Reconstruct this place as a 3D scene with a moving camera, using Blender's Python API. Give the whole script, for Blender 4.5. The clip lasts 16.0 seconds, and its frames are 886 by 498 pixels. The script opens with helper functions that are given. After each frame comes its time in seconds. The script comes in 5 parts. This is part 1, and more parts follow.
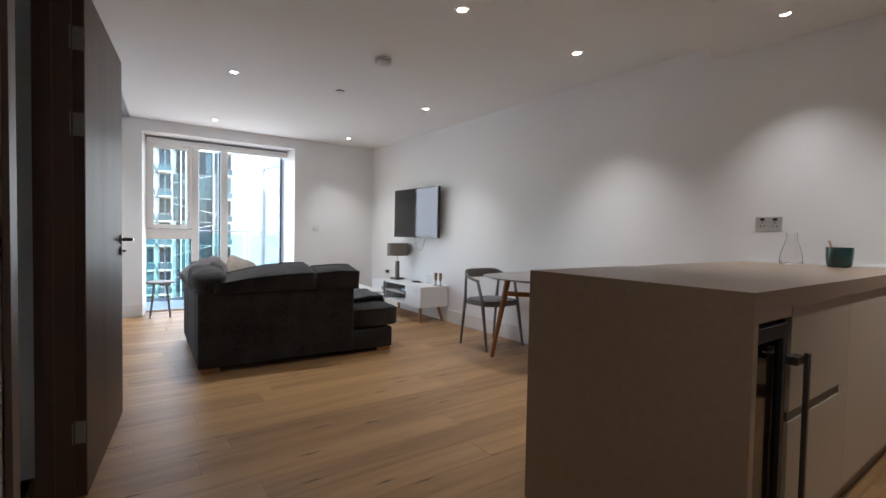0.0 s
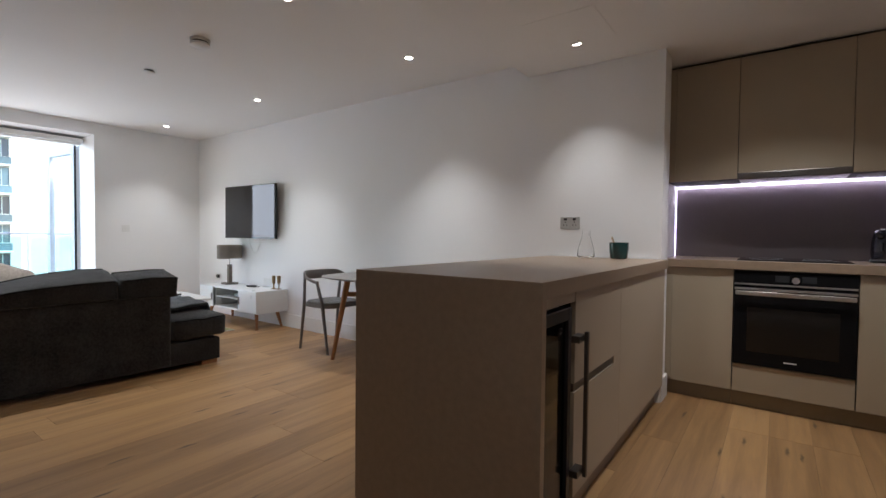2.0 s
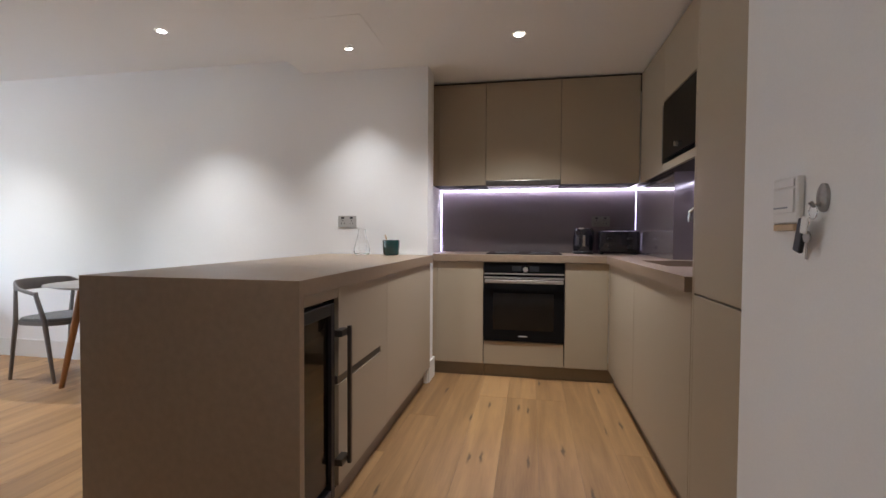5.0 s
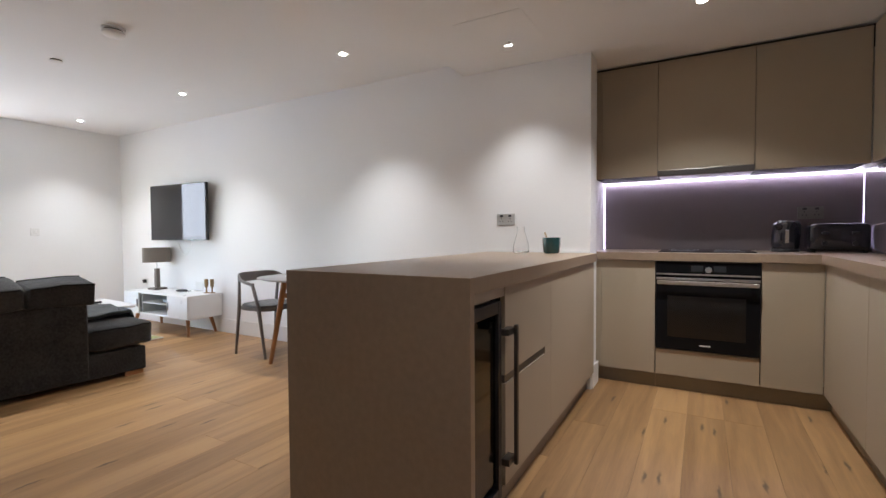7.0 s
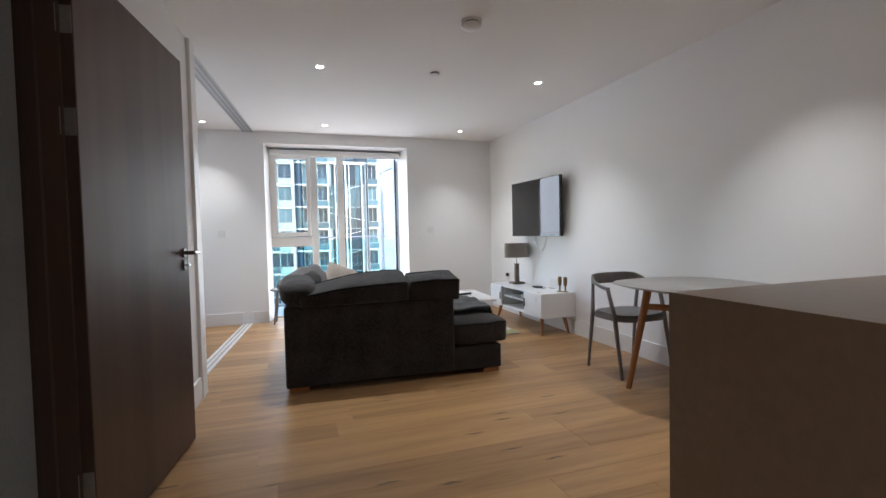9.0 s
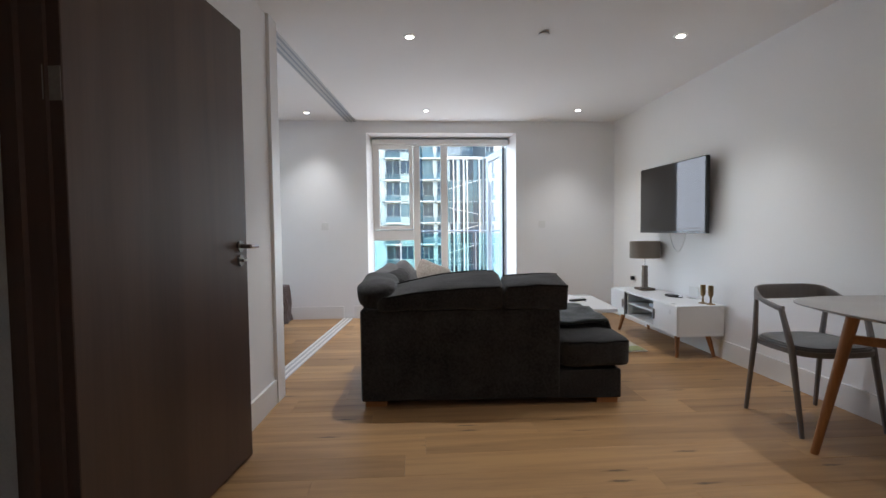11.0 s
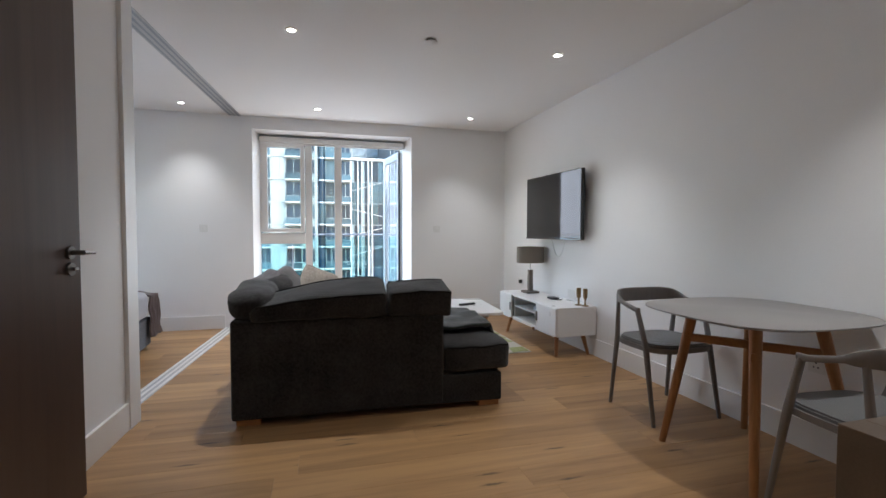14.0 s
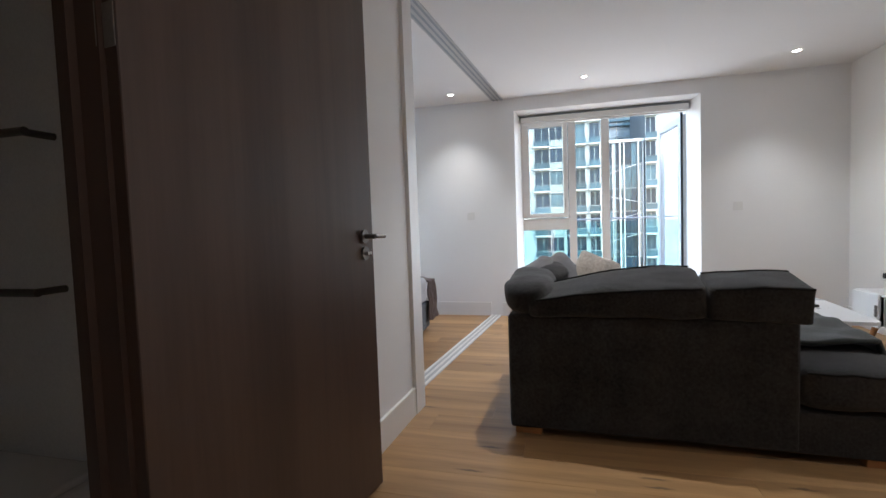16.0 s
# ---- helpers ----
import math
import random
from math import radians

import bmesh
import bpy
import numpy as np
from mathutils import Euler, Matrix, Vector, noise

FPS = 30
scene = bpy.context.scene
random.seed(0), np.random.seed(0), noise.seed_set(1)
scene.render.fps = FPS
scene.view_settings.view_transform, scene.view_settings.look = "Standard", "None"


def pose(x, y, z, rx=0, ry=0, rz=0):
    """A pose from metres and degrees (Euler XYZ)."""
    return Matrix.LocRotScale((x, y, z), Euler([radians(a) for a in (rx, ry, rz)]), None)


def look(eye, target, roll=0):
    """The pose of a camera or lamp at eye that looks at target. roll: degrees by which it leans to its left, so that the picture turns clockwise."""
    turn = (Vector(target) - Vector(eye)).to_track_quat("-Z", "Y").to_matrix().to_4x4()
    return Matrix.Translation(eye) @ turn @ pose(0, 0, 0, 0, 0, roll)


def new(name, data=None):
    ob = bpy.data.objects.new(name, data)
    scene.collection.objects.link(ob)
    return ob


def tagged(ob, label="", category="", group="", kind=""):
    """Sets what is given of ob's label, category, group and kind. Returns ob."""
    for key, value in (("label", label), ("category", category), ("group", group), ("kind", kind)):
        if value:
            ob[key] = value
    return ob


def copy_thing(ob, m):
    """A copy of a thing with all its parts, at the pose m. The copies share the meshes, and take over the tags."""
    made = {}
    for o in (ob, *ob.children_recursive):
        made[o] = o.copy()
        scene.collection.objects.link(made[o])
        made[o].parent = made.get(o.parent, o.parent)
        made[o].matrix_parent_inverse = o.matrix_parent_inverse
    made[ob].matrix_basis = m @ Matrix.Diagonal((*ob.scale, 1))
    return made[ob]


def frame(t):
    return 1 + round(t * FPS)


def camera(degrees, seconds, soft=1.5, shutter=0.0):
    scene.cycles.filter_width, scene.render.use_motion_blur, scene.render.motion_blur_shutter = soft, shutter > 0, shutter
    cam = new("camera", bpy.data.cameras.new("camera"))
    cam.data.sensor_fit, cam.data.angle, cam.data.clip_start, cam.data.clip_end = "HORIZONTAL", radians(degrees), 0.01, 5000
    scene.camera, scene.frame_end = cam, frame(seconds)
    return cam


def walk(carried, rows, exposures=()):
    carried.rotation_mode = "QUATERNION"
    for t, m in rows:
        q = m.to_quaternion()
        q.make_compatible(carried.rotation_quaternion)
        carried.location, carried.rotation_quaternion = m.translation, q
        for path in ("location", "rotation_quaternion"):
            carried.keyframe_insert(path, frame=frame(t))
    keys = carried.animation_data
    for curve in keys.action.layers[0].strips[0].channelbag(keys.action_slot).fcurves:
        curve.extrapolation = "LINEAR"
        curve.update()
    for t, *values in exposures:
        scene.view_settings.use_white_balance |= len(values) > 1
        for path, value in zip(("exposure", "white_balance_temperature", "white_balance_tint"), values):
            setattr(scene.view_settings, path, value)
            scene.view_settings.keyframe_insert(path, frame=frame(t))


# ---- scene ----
cam = camera(88.2, 16.0)
PATH = [
    (0, (0.084, 0.332, 1.086), (1.241, 1.962, 1.02), 1.1),
    (0.5, (0.133, 0.318, 1.08), (1.423, 1.846, 1.047), 1.6),
    (1, (0.143, 0.295, 1.083), (1.576, 1.69, 1.051), 1.6),
    (1.5, (0.142, 0.276, 1.086), (1.682, 1.551, 1.038), 1.1),
    (2, (0.168, 0.266, 1.083), (1.781, 1.447, 1.027), 0.6),
    (2.5, (0.163, 0.252, 1.085), (1.851, 1.322, 1.017), 0.4),
    (3, (0.178, 0.233, 1.082), (1.927, 1.202, 1.016), 0.3),
    (3.5, (0.178, 0.214, 1.084), (1.983, 1.073, 1.024), 0.3),
    (4, (0.174, 0.191, 1.082), (2.038, 0.914, 1.022), 0.3),
    (4.2, (0.169, 0.175, 1.086), (2.057, 0.824, 1.023), 0.4),
    (5.25, (0.166, 0.138, 1.087), (2.136, 0.485, 1.03), 0.3),
    (6.3, (0.170, 0.143, 1.086), (2.11, 0.625, 1.031), 0.2),
    (6.5, (0.174, 0.172, 1.088), (2.087, 0.756, 1.03), 0.3),
    (7, (0.189, 0.211, 1.084), (1.928, 1.197, 1.018), -0.4),
    (7.5, (0.221, 0.303, 1.083), (1.647, 1.698, 0.944), -1.6),
    (8, (0.36, 0.483, 1.092), (1.583, 2.064, 1.036), -1.5),
    (8.5, (0.468, 0.645, 1.093), (1.487, 2.362, 0.969), -3.3),
    (9, (0.636, 0.809, 1.094), (1.258, 2.708, 1.023), -1.3),
    (9.5, (0.74, 0.969, 1.081), (1.224, 2.908, 0.989), -1.1),
    (10, (0.8, 1.148, 1.078), (1.25, 3.095, 1.021), -0.6),
    (10.2, (0.822, 1.205, 1.078), (1.228, 3.163, 0.982), -0.6),
    (11.6, (0.935, 1.37, 1.098), (0.942, 3.37, 1.02), -0.3),
    (12.3, (0.953, 1.381, 1.101), (0.974, 3.381, 1.023), -0.2),
    (12.5, (0.962, 1.382, 1.102), (1.044, 3.378, 1.023), -0.2),
    (13, (0.987, 1.389, 1.104), (1.246, 3.371, 1.022), 0.1),
    (13.5, (1.011, 1.379, 1.103), (1.456, 3.327, 1.026), 0.2),
    (14, (1.038, 1.371, 1.106), (1.565, 3.299, 1.03), 0.1),
    (14.5, (1.033, 1.393, 1.099), (1.337, 3.369, 1.028), -0.4),
    (15, (1.01, 1.454, 1.095), (0.954, 3.448, 0.954), -1.7),
    (15.5, (0.931, 1.669, 1.079), (0.687, 3.653, 1.012), -1.9),
    (16, (0.844, 1.873, 1.055), (0.325, 3.801, 0.949), -2.0),
]
EXPOSURES = [(0.0, 3.28), (1.5, 3.26), (3.5, 3.83), (6.5, 4.0), (8.0, 3.70), (9.0, 3.31), (10.0, 3.11), (12.5, 3.07), (14.0, 3.07), (15.0, 3.05), (16.0, 3.15)]
walk(cam, [(t, look(eye, target, roll)) for t, eye, target, roll in PATH], EXPOSURES)
SKY, SUN, SPOTS, SPREAD, LEDS, BULBS, DAY = 0.125, 0.45, 11.0, 92.0, 1.9, 5.0, 2.3

# ---- world, sun, large lights ----
world = bpy.data.worlds.new("sky")
scene.world = world
world.use_nodes = True
wn = world.node_tree.nodes
sky = wn.new("ShaderNodeTexSky")
sky.sky_type = "NISHITA"
sky.sun_disc = False
sky.sun_elevation, sky.sun_rotation = radians(38), radians(150)
sky.air_density, sky.dust_density = 1.0, 1.2
wn["Background"].inputs[1].default_value = SKY
world.node_tree.links.new(sky.outputs[0], wn["Background"].inputs[0])
sun = new("sun", bpy.data.lights.new("sun", "SUN"))
sun.data.energy, sun.data.angle, sun.data.color = SUN, radians(14), (1.0, 0.98, 0.95)
sun.matrix_world = look((0, 0, 0), (-0.5 * 0.79, 0.87 * 0.79, -0.62))

day = new("window_daylight", bpy.data.lights.new("window_daylight", "AREA"))
day.data.shape, day.data.size, day.data.size_y = "RECTANGLE", 1.70, 2.12
day.data.energy, day.data.color = DAY, (0.97, 0.96, 1.0)
day.matrix_world = look((1.24, 7.315, 1.075), (1.24, 0, 1.075))

# ---- materials ----


def surf(name, base, rough=0.6, metal=0.0, var=0.08, scale=8.0, bump=0.0, fine=120.0, stretch=(1, 1, 1), coat=0.0, tone=0.0, wear=0.08):
    """Base colour with two scales of variation, roughness wear and fine relief."""
    m = bpy.data.materials.new(name)
    m.use_nodes = True
    n, ln = m.node_tree.nodes, m.node_tree.links
    b = n["Principled BSDF"]
    co = n.new("ShaderNodeTexCoord")
    mp = n.new("ShaderNodeMapping")
    mp.inputs["Scale"].default_value = stretch
    ln.new(co.outputs["Object"], mp.inputs[0])
    n1, n2 = n.new("ShaderNodeTexNoise"), n.new("ShaderNodeTexNoise")
    for q, s, d in ((n1, scale, 3), (n2, fine, 4)):
        q.inputs["Scale"].default_value, q.inputs["Detail"].default_value = s, d
        ln.new(mp.outputs[0], q.inputs["Vector"])
    ad = n.new("ShaderNodeMath")
    ad.operation = "ADD"
    ln.new(n1.outputs["Fac"], ad.inputs[0])
    ln.new(n2.outputs["Fac"], ad.inputs[1])
    last = ad
    if tone:
        inf = n.new("ShaderNodeObjectInfo")
        mu = n.new("ShaderNodeMath")
        mu.operation = "MULTIPLY_ADD"
        mu.inputs[1].default_value = tone
        ln.new(inf.outputs["Random"], mu.inputs[0])
        ln.new(ad.outputs[0], mu.inputs[2])
        last = mu
    mr = n.new("ShaderNodeMapRange")
    mr.inputs["From Min"].default_value, mr.inputs["From Max"].default_value = 0.6, 1.4 + tone
    mr.inputs["To Min"].default_value, mr.inputs["To Max"].default_value = 1 - var, 1 + var
    ln.new(last.outputs[0], mr.inputs[0])
    mx = n.new("ShaderNodeVectorMath")
    mx.operation = "SCALE"
    mx.inputs[0].default_value = base
    ln.new(mr.outputs[0], mx.inputs["Scale"])
    ln.new(mx.outputs[0], b.inputs["Base Color"])
    rr = n.new("ShaderNodeMapRange")
    rr.inputs["To Min"].default_value, rr.inputs["To Max"].default_value = max(0.02, rough - wear), min(1, rough + wear)
    ln.new(n1.outputs["Fac"], rr.inputs[0])
    ln.new(rr.outputs[0], b.inputs["Roughness"])
    b.inputs["Metallic"].default_value = metal
    b.inputs["Coat Weight"].default_value = coat
    if bump:
        bp = n.new("ShaderNodeBump")
        bp.inputs["Strength"].default_value, bp.inputs["Distance"].default_value = bump, 0.002
        ln.new(n2.outputs["Fac"], bp.inputs["Height"])
        ln.new(bp.outputs[0], b.inputs["Normal"])
    return m


def glow(name, colour, strength):
    m = bpy.data.materials.new(name)
    m.use_nodes = True
    b = m.node_tree.nodes["Principled BSDF"]
    b.inputs["Base Color"].default_value = (*colour, 1)
    b.inputs["Emission Color"].default_value = (*colour, 1)
    b.inputs["Emission Strength"].default_value = strength
    return m


def clear(name, colour=(1, 1, 1), rough=0.0):
    m = bpy.data.materials.new(name)
    m.use_nodes = True
    b = m.node_tree.nodes["Principled BSDF"]
    b.inputs["Base Color"].default_value = (*colour, 1)
    b.inputs["Roughness"].default_value = rough
    b.inputs["Transmission Weight"].default_value = 1
    b.inputs["IOR"].default_value = 1.45
    return m


def oak(name, light, dark, grain=(1.2, 16, 16), rough=0.42, knots=True, tone=0.5, offset=True, streak=0.6, gloss=0.5):
    """Wood with long grain along local x, growth bands, a few dark knots and a tone of its own for each piece."""
    m = bpy.data.materials.new(name)
    m.use_nodes = True
    n, ln = m.node_tree.nodes, m.node_tree.links
    b = n["Principled BSDF"]
    co, inf = n.new("ShaderNodeTexCoord"), n.new("ShaderNodeObjectInfo")
    sh = n.new("ShaderNodeVectorMath")
    sh.operation = "MULTIPLY_ADD"
    sh.inputs[1].default_value = (31.0, 17.0, 5.0) if offset else (0, 0, 0)
    ln.new(inf.outputs["Random"], sh.inputs[0])
    ln.new(co.outputs["Object"], sh.inputs[2])
    mp = n.new("ShaderNodeMapping")
    mp.inputs["Scale"].default_value = grain
    ln.new(sh.outputs[0], mp.inputs[0])
    big, fine = n.new("ShaderNodeTexNoise"), n.new("ShaderNodeTexNoise")
    big.inputs["Scale"].default_value, big.inputs["Detail"].default_value, big.inputs["Distortion"].default_value = 0.9, 5, 0.6
    fine.inputs["Scale"].default_value, fine.inputs["Detail"].default_value = 7.0, 6
    ln.new(mp.outputs[0], big.inputs["Vector"])
    ln.new(mp.outputs[0], fine.inputs["Vector"])
    mix = n.new("ShaderNodeMath")
    mix.operation = "MULTIPLY_ADD"
    mix.inputs[1].default_value = streak
    ln.new(fine.outputs["Fac"], mix.inputs[0])
    ln.new(big.outputs["Fac"], mix.inputs[2])
    tn = n.new("ShaderNodeMath")
    tn.operation = "MULTIPLY_ADD"
    tn.inputs[1].default_value = tone
    ln.new(inf.outputs["Random"], tn.inputs[0])
    ln.new(mix.outputs[0], tn.inputs[2])
    rp = n.new("ShaderNodeValToRGB")
    mr = n.new("ShaderNodeMapRange")
    mr.inputs["From Min"].default_value, mr.inputs["From Max"].default_value = 0.15 + streak / 2, 0.7 + streak / 2 + tone
    ln.new(tn.outputs[0], mr.inputs[0])
    ln.new(mr.outputs[0], rp.inputs[0])
    rp.color_ramp.elements[0].color, rp.color_ramp.elements[1].color = (*dark, 1), (*light, 1)
    rp.color_ramp.elements[0].position, rp.color_ramp.elements[1].position = 0.05, 0.8
    out = rp.outputs[0]
    if knots:
        wob = n.new("ShaderNodeTexNoise")
        wob.inputs["Scale"].default_value, wob.inputs["Detail"].default_value = 26.0, 3
        ln.new(sh.outputs[0], wob.inputs["Vector"])
        bend = n.new("ShaderNodeVectorMath")
        bend.operation = "MULTIPLY_ADD"
        bend.inputs[1].default_value = (0.05, 0.022, 0)
        ln.new(wob.outputs["Color"], bend.inputs[0])
        ln.new(sh.outputs[0], bend.inputs[2])
        km = n.new("ShaderNodeMapping")
        km.inputs["Scale"].default_value = (1.15, 7.5, 1)
        ln.new(bend.outputs[0], km.inputs[0])
        vo = n.new("ShaderNodeTexVoronoi")
        vo.voronoi_dimensions = "2D"
        vo.inputs["Scale"].default_value = 1.3
        ln.new(km.outputs[0], vo.inputs["Vector"])
        kr = n.new("ShaderNodeMapRange")
        kr.interpolation_type = "SMOOTHSTEP"
        kr.inputs["From Min"].default_value, kr.inputs["From Max"].default_value = 0.01, 0.125
        kr.inputs["To Min"].default_value, kr.inputs["To Max"].default_value = 0.85, 0.0
        ln.new(vo.outputs["Distance"], kr.inputs[0])
        pick = n.new("ShaderNodeSeparateColor")
        ln.new(vo.outputs["Color"], pick.inputs[0])
        gt = n.new("ShaderNodeMath")
        gt.operation = "GREATER_THAN"
        gt.inputs[1].default_value = 0.70
        ln.new(pick.outputs[0], gt.inputs[0])
        kk = n.new("ShaderNodeMath")
        kk.operation = "MULTIPLY"
        ln.new(kr.outputs[0], kk.inputs[0])
        ln.new(gt.outputs[0], kk.inputs[1])
        mc = n.new("ShaderNodeMix")
        mc.data_type = "RGBA"
        ln.new(kk.outputs[0], mc.inputs[0])
        ln.new(out, mc.inputs[6])
        mc.inputs[7].default_value = (0.06, 0.035, 0.02, 1)
        out = mc.outputs[2]
    ln.new(out, b.inputs["Base Color"])
    b.inputs["Specular IOR Level"].default_value = gloss
    rr = n.new("ShaderNodeMapRange")
    rr.inputs["To Min"].default_value, rr.inputs["To Max"].default_value = rough - 0.1, rough + 0.12
    ln.new(fine.outputs["Fac"], rr.inputs[0])
    ln.new(rr.outputs[0], b.inputs["Roughness"])
    bp = n.new("ShaderNodeBump")
    bp.inputs["Strength"].default_value, bp.inputs["Distance"].default_value = 0.25, 0.001
    ln.new(fine.outputs["Fac"], bp.inputs["Height"])
    ln.new(bp.outputs[0], b.inputs["Normal"])
    return m


def weave(name, base, var=0.35, scale=260.0, rough=0.95, sheen=0.25):
    """Woven cloth: fine crossed threads over soft blotches."""
    m = surf(name, base, rough, var=var, scale=5.0, bump=0.0, fine=scale, wear=0.03)
    n, ln = m.node_tree.nodes, m.node_tree.links
    b = n["Principled BSDF"]
    b.inputs["Sheen Weight"].default_value = sheen
    co = n.new("ShaderNodeTexCoord")
    hs = []
    for axis in ("X", "Z"):
        w = n.new("ShaderNodeTexWave")
        w.bands_direction = axis
        w.inputs["Scale"].default_value, w.inputs["Distortion"].default_value = 110.0, 1.5
        ln.new(co.outputs["Object"], w.inputs["Vector"])
        hs.append(w)
    ad = n.new("ShaderNodeMath")
    ln.new(hs[0].outputs["Fac"], ad.inputs[0])
    ln.new(hs[1].outputs["Fac"], ad.inputs[1])
    bp = n.new("ShaderNodeBump")
    bp.inputs["Strength"].default_value, bp.inputs["Distance"].default_value = 0.5, 0.002
    ln.new(ad.outputs[0], bp.inputs["Height"])
    ln.new(bp.outputs[0], b.inputs["Normal"])
    return m


WALL = surf("wall_paint", (0.86, 0.85, 0.845), 0.75, var=0.025, scale=1.6, bump=0.08, fine=220)
CEIL = surf("ceiling_paint", (0.87, 0.86, 0.85), 0.85, var=0.02, scale=1.2, bump=0.06, fine=180)
TRIM = surf("trim_paint", (0.80, 0.79, 0.775), 0.4, var=0.02, scale=3)
FRAME = surf("window_frame_paint", (0.82, 0.81, 0.79), 0.4, var=0.02, scale=4)
FLOOR = oak("oak_floor", (0.485, 0.285, 0.127), (0.19, 0.093, 0.037), rough=0.41, tone=0.46, streak=0.4, gloss=0.5)
GAPS = surf("floor_joint", (0.15, 0.09, 0.045), 0.8)
OAK = oak("oak_leg", (0.40, 0.185, 0.072), (0.24, 0.10, 0.036), grain=(1.5, 14, 14), knots=False, rough=0.5, tone=0.1)
OAKV = oak("oak_upright", (0.40, 0.185, 0.072), (0.24, 0.10, 0.036), grain=(16, 16, 1.5), knots=False, rough=0.5, tone=0.1)
DOORW = oak("dark_veneer", (0.108, 0.069, 0.054), (0.060, 0.038, 0.030), grain=(9, 9, 0.5), rough=0.45, knots=False, tone=0.1, streak=0.45)
CAB = surf("greige_cabinet", (0.40, 0.33, 0.24), 0.55, var=0.05, scale=2.5, bump=0.03, fine=300)
# shade put into the colour: near-black carcasses and gap filler
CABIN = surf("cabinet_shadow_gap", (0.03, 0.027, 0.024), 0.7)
STONE = surf("taupe_stone", (0.29, 0.21, 0.146), 0.36, var=0.13, scale=34, bump=0.02, fine=420)
PLINTH = surf("plinth", (0.25, 0.20, 0.145), 0.5, var=0.08, scale=5)
SPLASH = surf("plum_glass_splashback", (0.165, 0.138, 0.145), 0.10, var=0.05, scale=3, wear=0.03, coat=0.5)
STEEL = surf("brushed_steel", (0.55, 0.54, 0.53), 0.3, metal=1.0, var=0.08, scale=6, fine=200, stretch=(1, 1, 30))
CHROME = surf("chrome", (0.75, 0.75, 0.76), 0.1, metal=1.0, var=0.03, wear=0.04)
NICKEL = surf("satin_nickel", (0.20, 0.185, 0.175), 0.35, metal=0.8, var=0.08)
HINGE = surf("dulled_hinge_steel", (0.36, 0.345, 0.33), 0.42, metal=0.6, var=0.15, scale=30)
HOODS = surf("dark_brushed_steel", (0.20, 0.19, 0.18), 0.32, metal=1.0, var=0.1, scale=6, fine=200, stretch=(1, 30, 1))
BRONZE = surf("dark_bronze", (0.13, 0.115, 0.1), 0.38, metal=0.8, var=0.08)
BLACKG = surf("black_glass", (0.008, 0.008, 0.009), 0.06, var=0.05, wear=0.02)
BLACKG.node_tree.nodes["Principled BSDF"].inputs["Specular IOR Level"].default_value = 0.10
BLACKP = surf("black_plastic", (0.015, 0.015, 0.017), 0.35, var=0.1)
GLOSSB = surf("gloss_black", (0.012, 0.012, 0.018), 0.12, var=0.1, coat=0.6)
TVGLASS = surf("tv_screen_glass", (0.006, 0.006, 0.008), 0.04, var=0.05, wear=0.02)
TVGLASS.node_tree.nodes["Principled BSDF"].inputs["IOR"].default_value = 1.72
SOFA = weave("charcoal_weave", (0.0232, 0.0222, 0.0228), var=1.1, scale=80.0, sheen=0.15)
SOFAL = weave("charcoal_piping", (0.010, 0.010, 0.010), sheen=0.0)
PILLOW = weave("grey_pillow_cloth", (0.15, 0.145, 0.15), var=0.25)
CREAM = weave("cream_pillow_cloth", (0.42, 0.37, 0.32), var=0.4, scale=60)
THROW = weave("dark_green_throw", (0.022, 0.026, 0.022), var=0.4)
WHITE = surf("white_lacquer", (0.80, 0.80, 0.795), 0.3, var=0.015, scale=4)
SHELF = surf("white_shelf", (0.74, 0.74, 0.73), 0.45, var=0.03)
GREYT = surf("grey_table_top", (0.30, 0.285, 0.275), 0.42, var=0.05, scale=6, bump=0.02)
GREYF = surf("grey_stained_wood", (0.185, 0.168, 0.160), 0.5, var=0.14, scale=10, fine=160, stretch=(6, 6, 1), bump=0.05)
SEAT = weave("grey_seat_felt", (0.15, 0.148, 0.148), var=0.12)
SHADE = weave("taupe_lamp_shade", (0.24, 0.20, 0.165), var=0.12, scale=400)
DRIFT = surf("rough_silver_wood", (0.17, 0.14, 0.12), 0.55, metal=0.3, var=0.3, scale=30, bump=0.5, fine=90)
BRASS = surf("aged_brass", (0.30, 0.205, 0.105), 0.35, metal=1.0, var=0.15, scale=20)
TEAL = surf("dark_teal_glaze", (0.012, 0.06, 0.062), 0.18, var=0.15, scale=12, coat=0.4)
WOODP = surf("pale_wood_spoon", (0.55, 0.40, 0.26), 0.6, var=0.1)
GLASS = clear("clear_glass")
PANE = clear("window_glass", (0.93, 0.98, 0.98))
TINT = clear("aqua_balustrade_glass", (0.62, 0.90, 0.92))
SMOKE = clear("smoked_glass", (0.12, 0.11, 0.10), 0.02)
PLATE = surf("white_switch_plastic", (0.78, 0.77, 0.75), 0.35, var=0.02)
ALU = surf("anodised_track", (0.50, 0.50, 0.51), 0.35, metal=0.7, var=0.06, scale=5)
RUGA = weave("rug_grey", (0.42, 0.42, 0.41), var=0.15, scale=120)
RUGB = weave("rug_green", (0.34, 0.38, 0.14), var=0.15, scale=120)
RUGL = weave("rug_lilac", (0.40, 0.36, 0.42), var=0.15, scale=120)
RUGC = weave("rug_cream", (0.60, 0.58, 0.52), var=0.1, scale=120)
BEDB = weave("blue_grey_bed_cloth", (0.10, 0.125, 0.165), var=0.15)
DUVET = weave("pale_grey_duvet", (0.50, 0.51, 0.56), var=0.06, scale=150)
BTHROW = weave("mauve_brown_throw", (0.15, 0.115, 0.115), var=0.3)
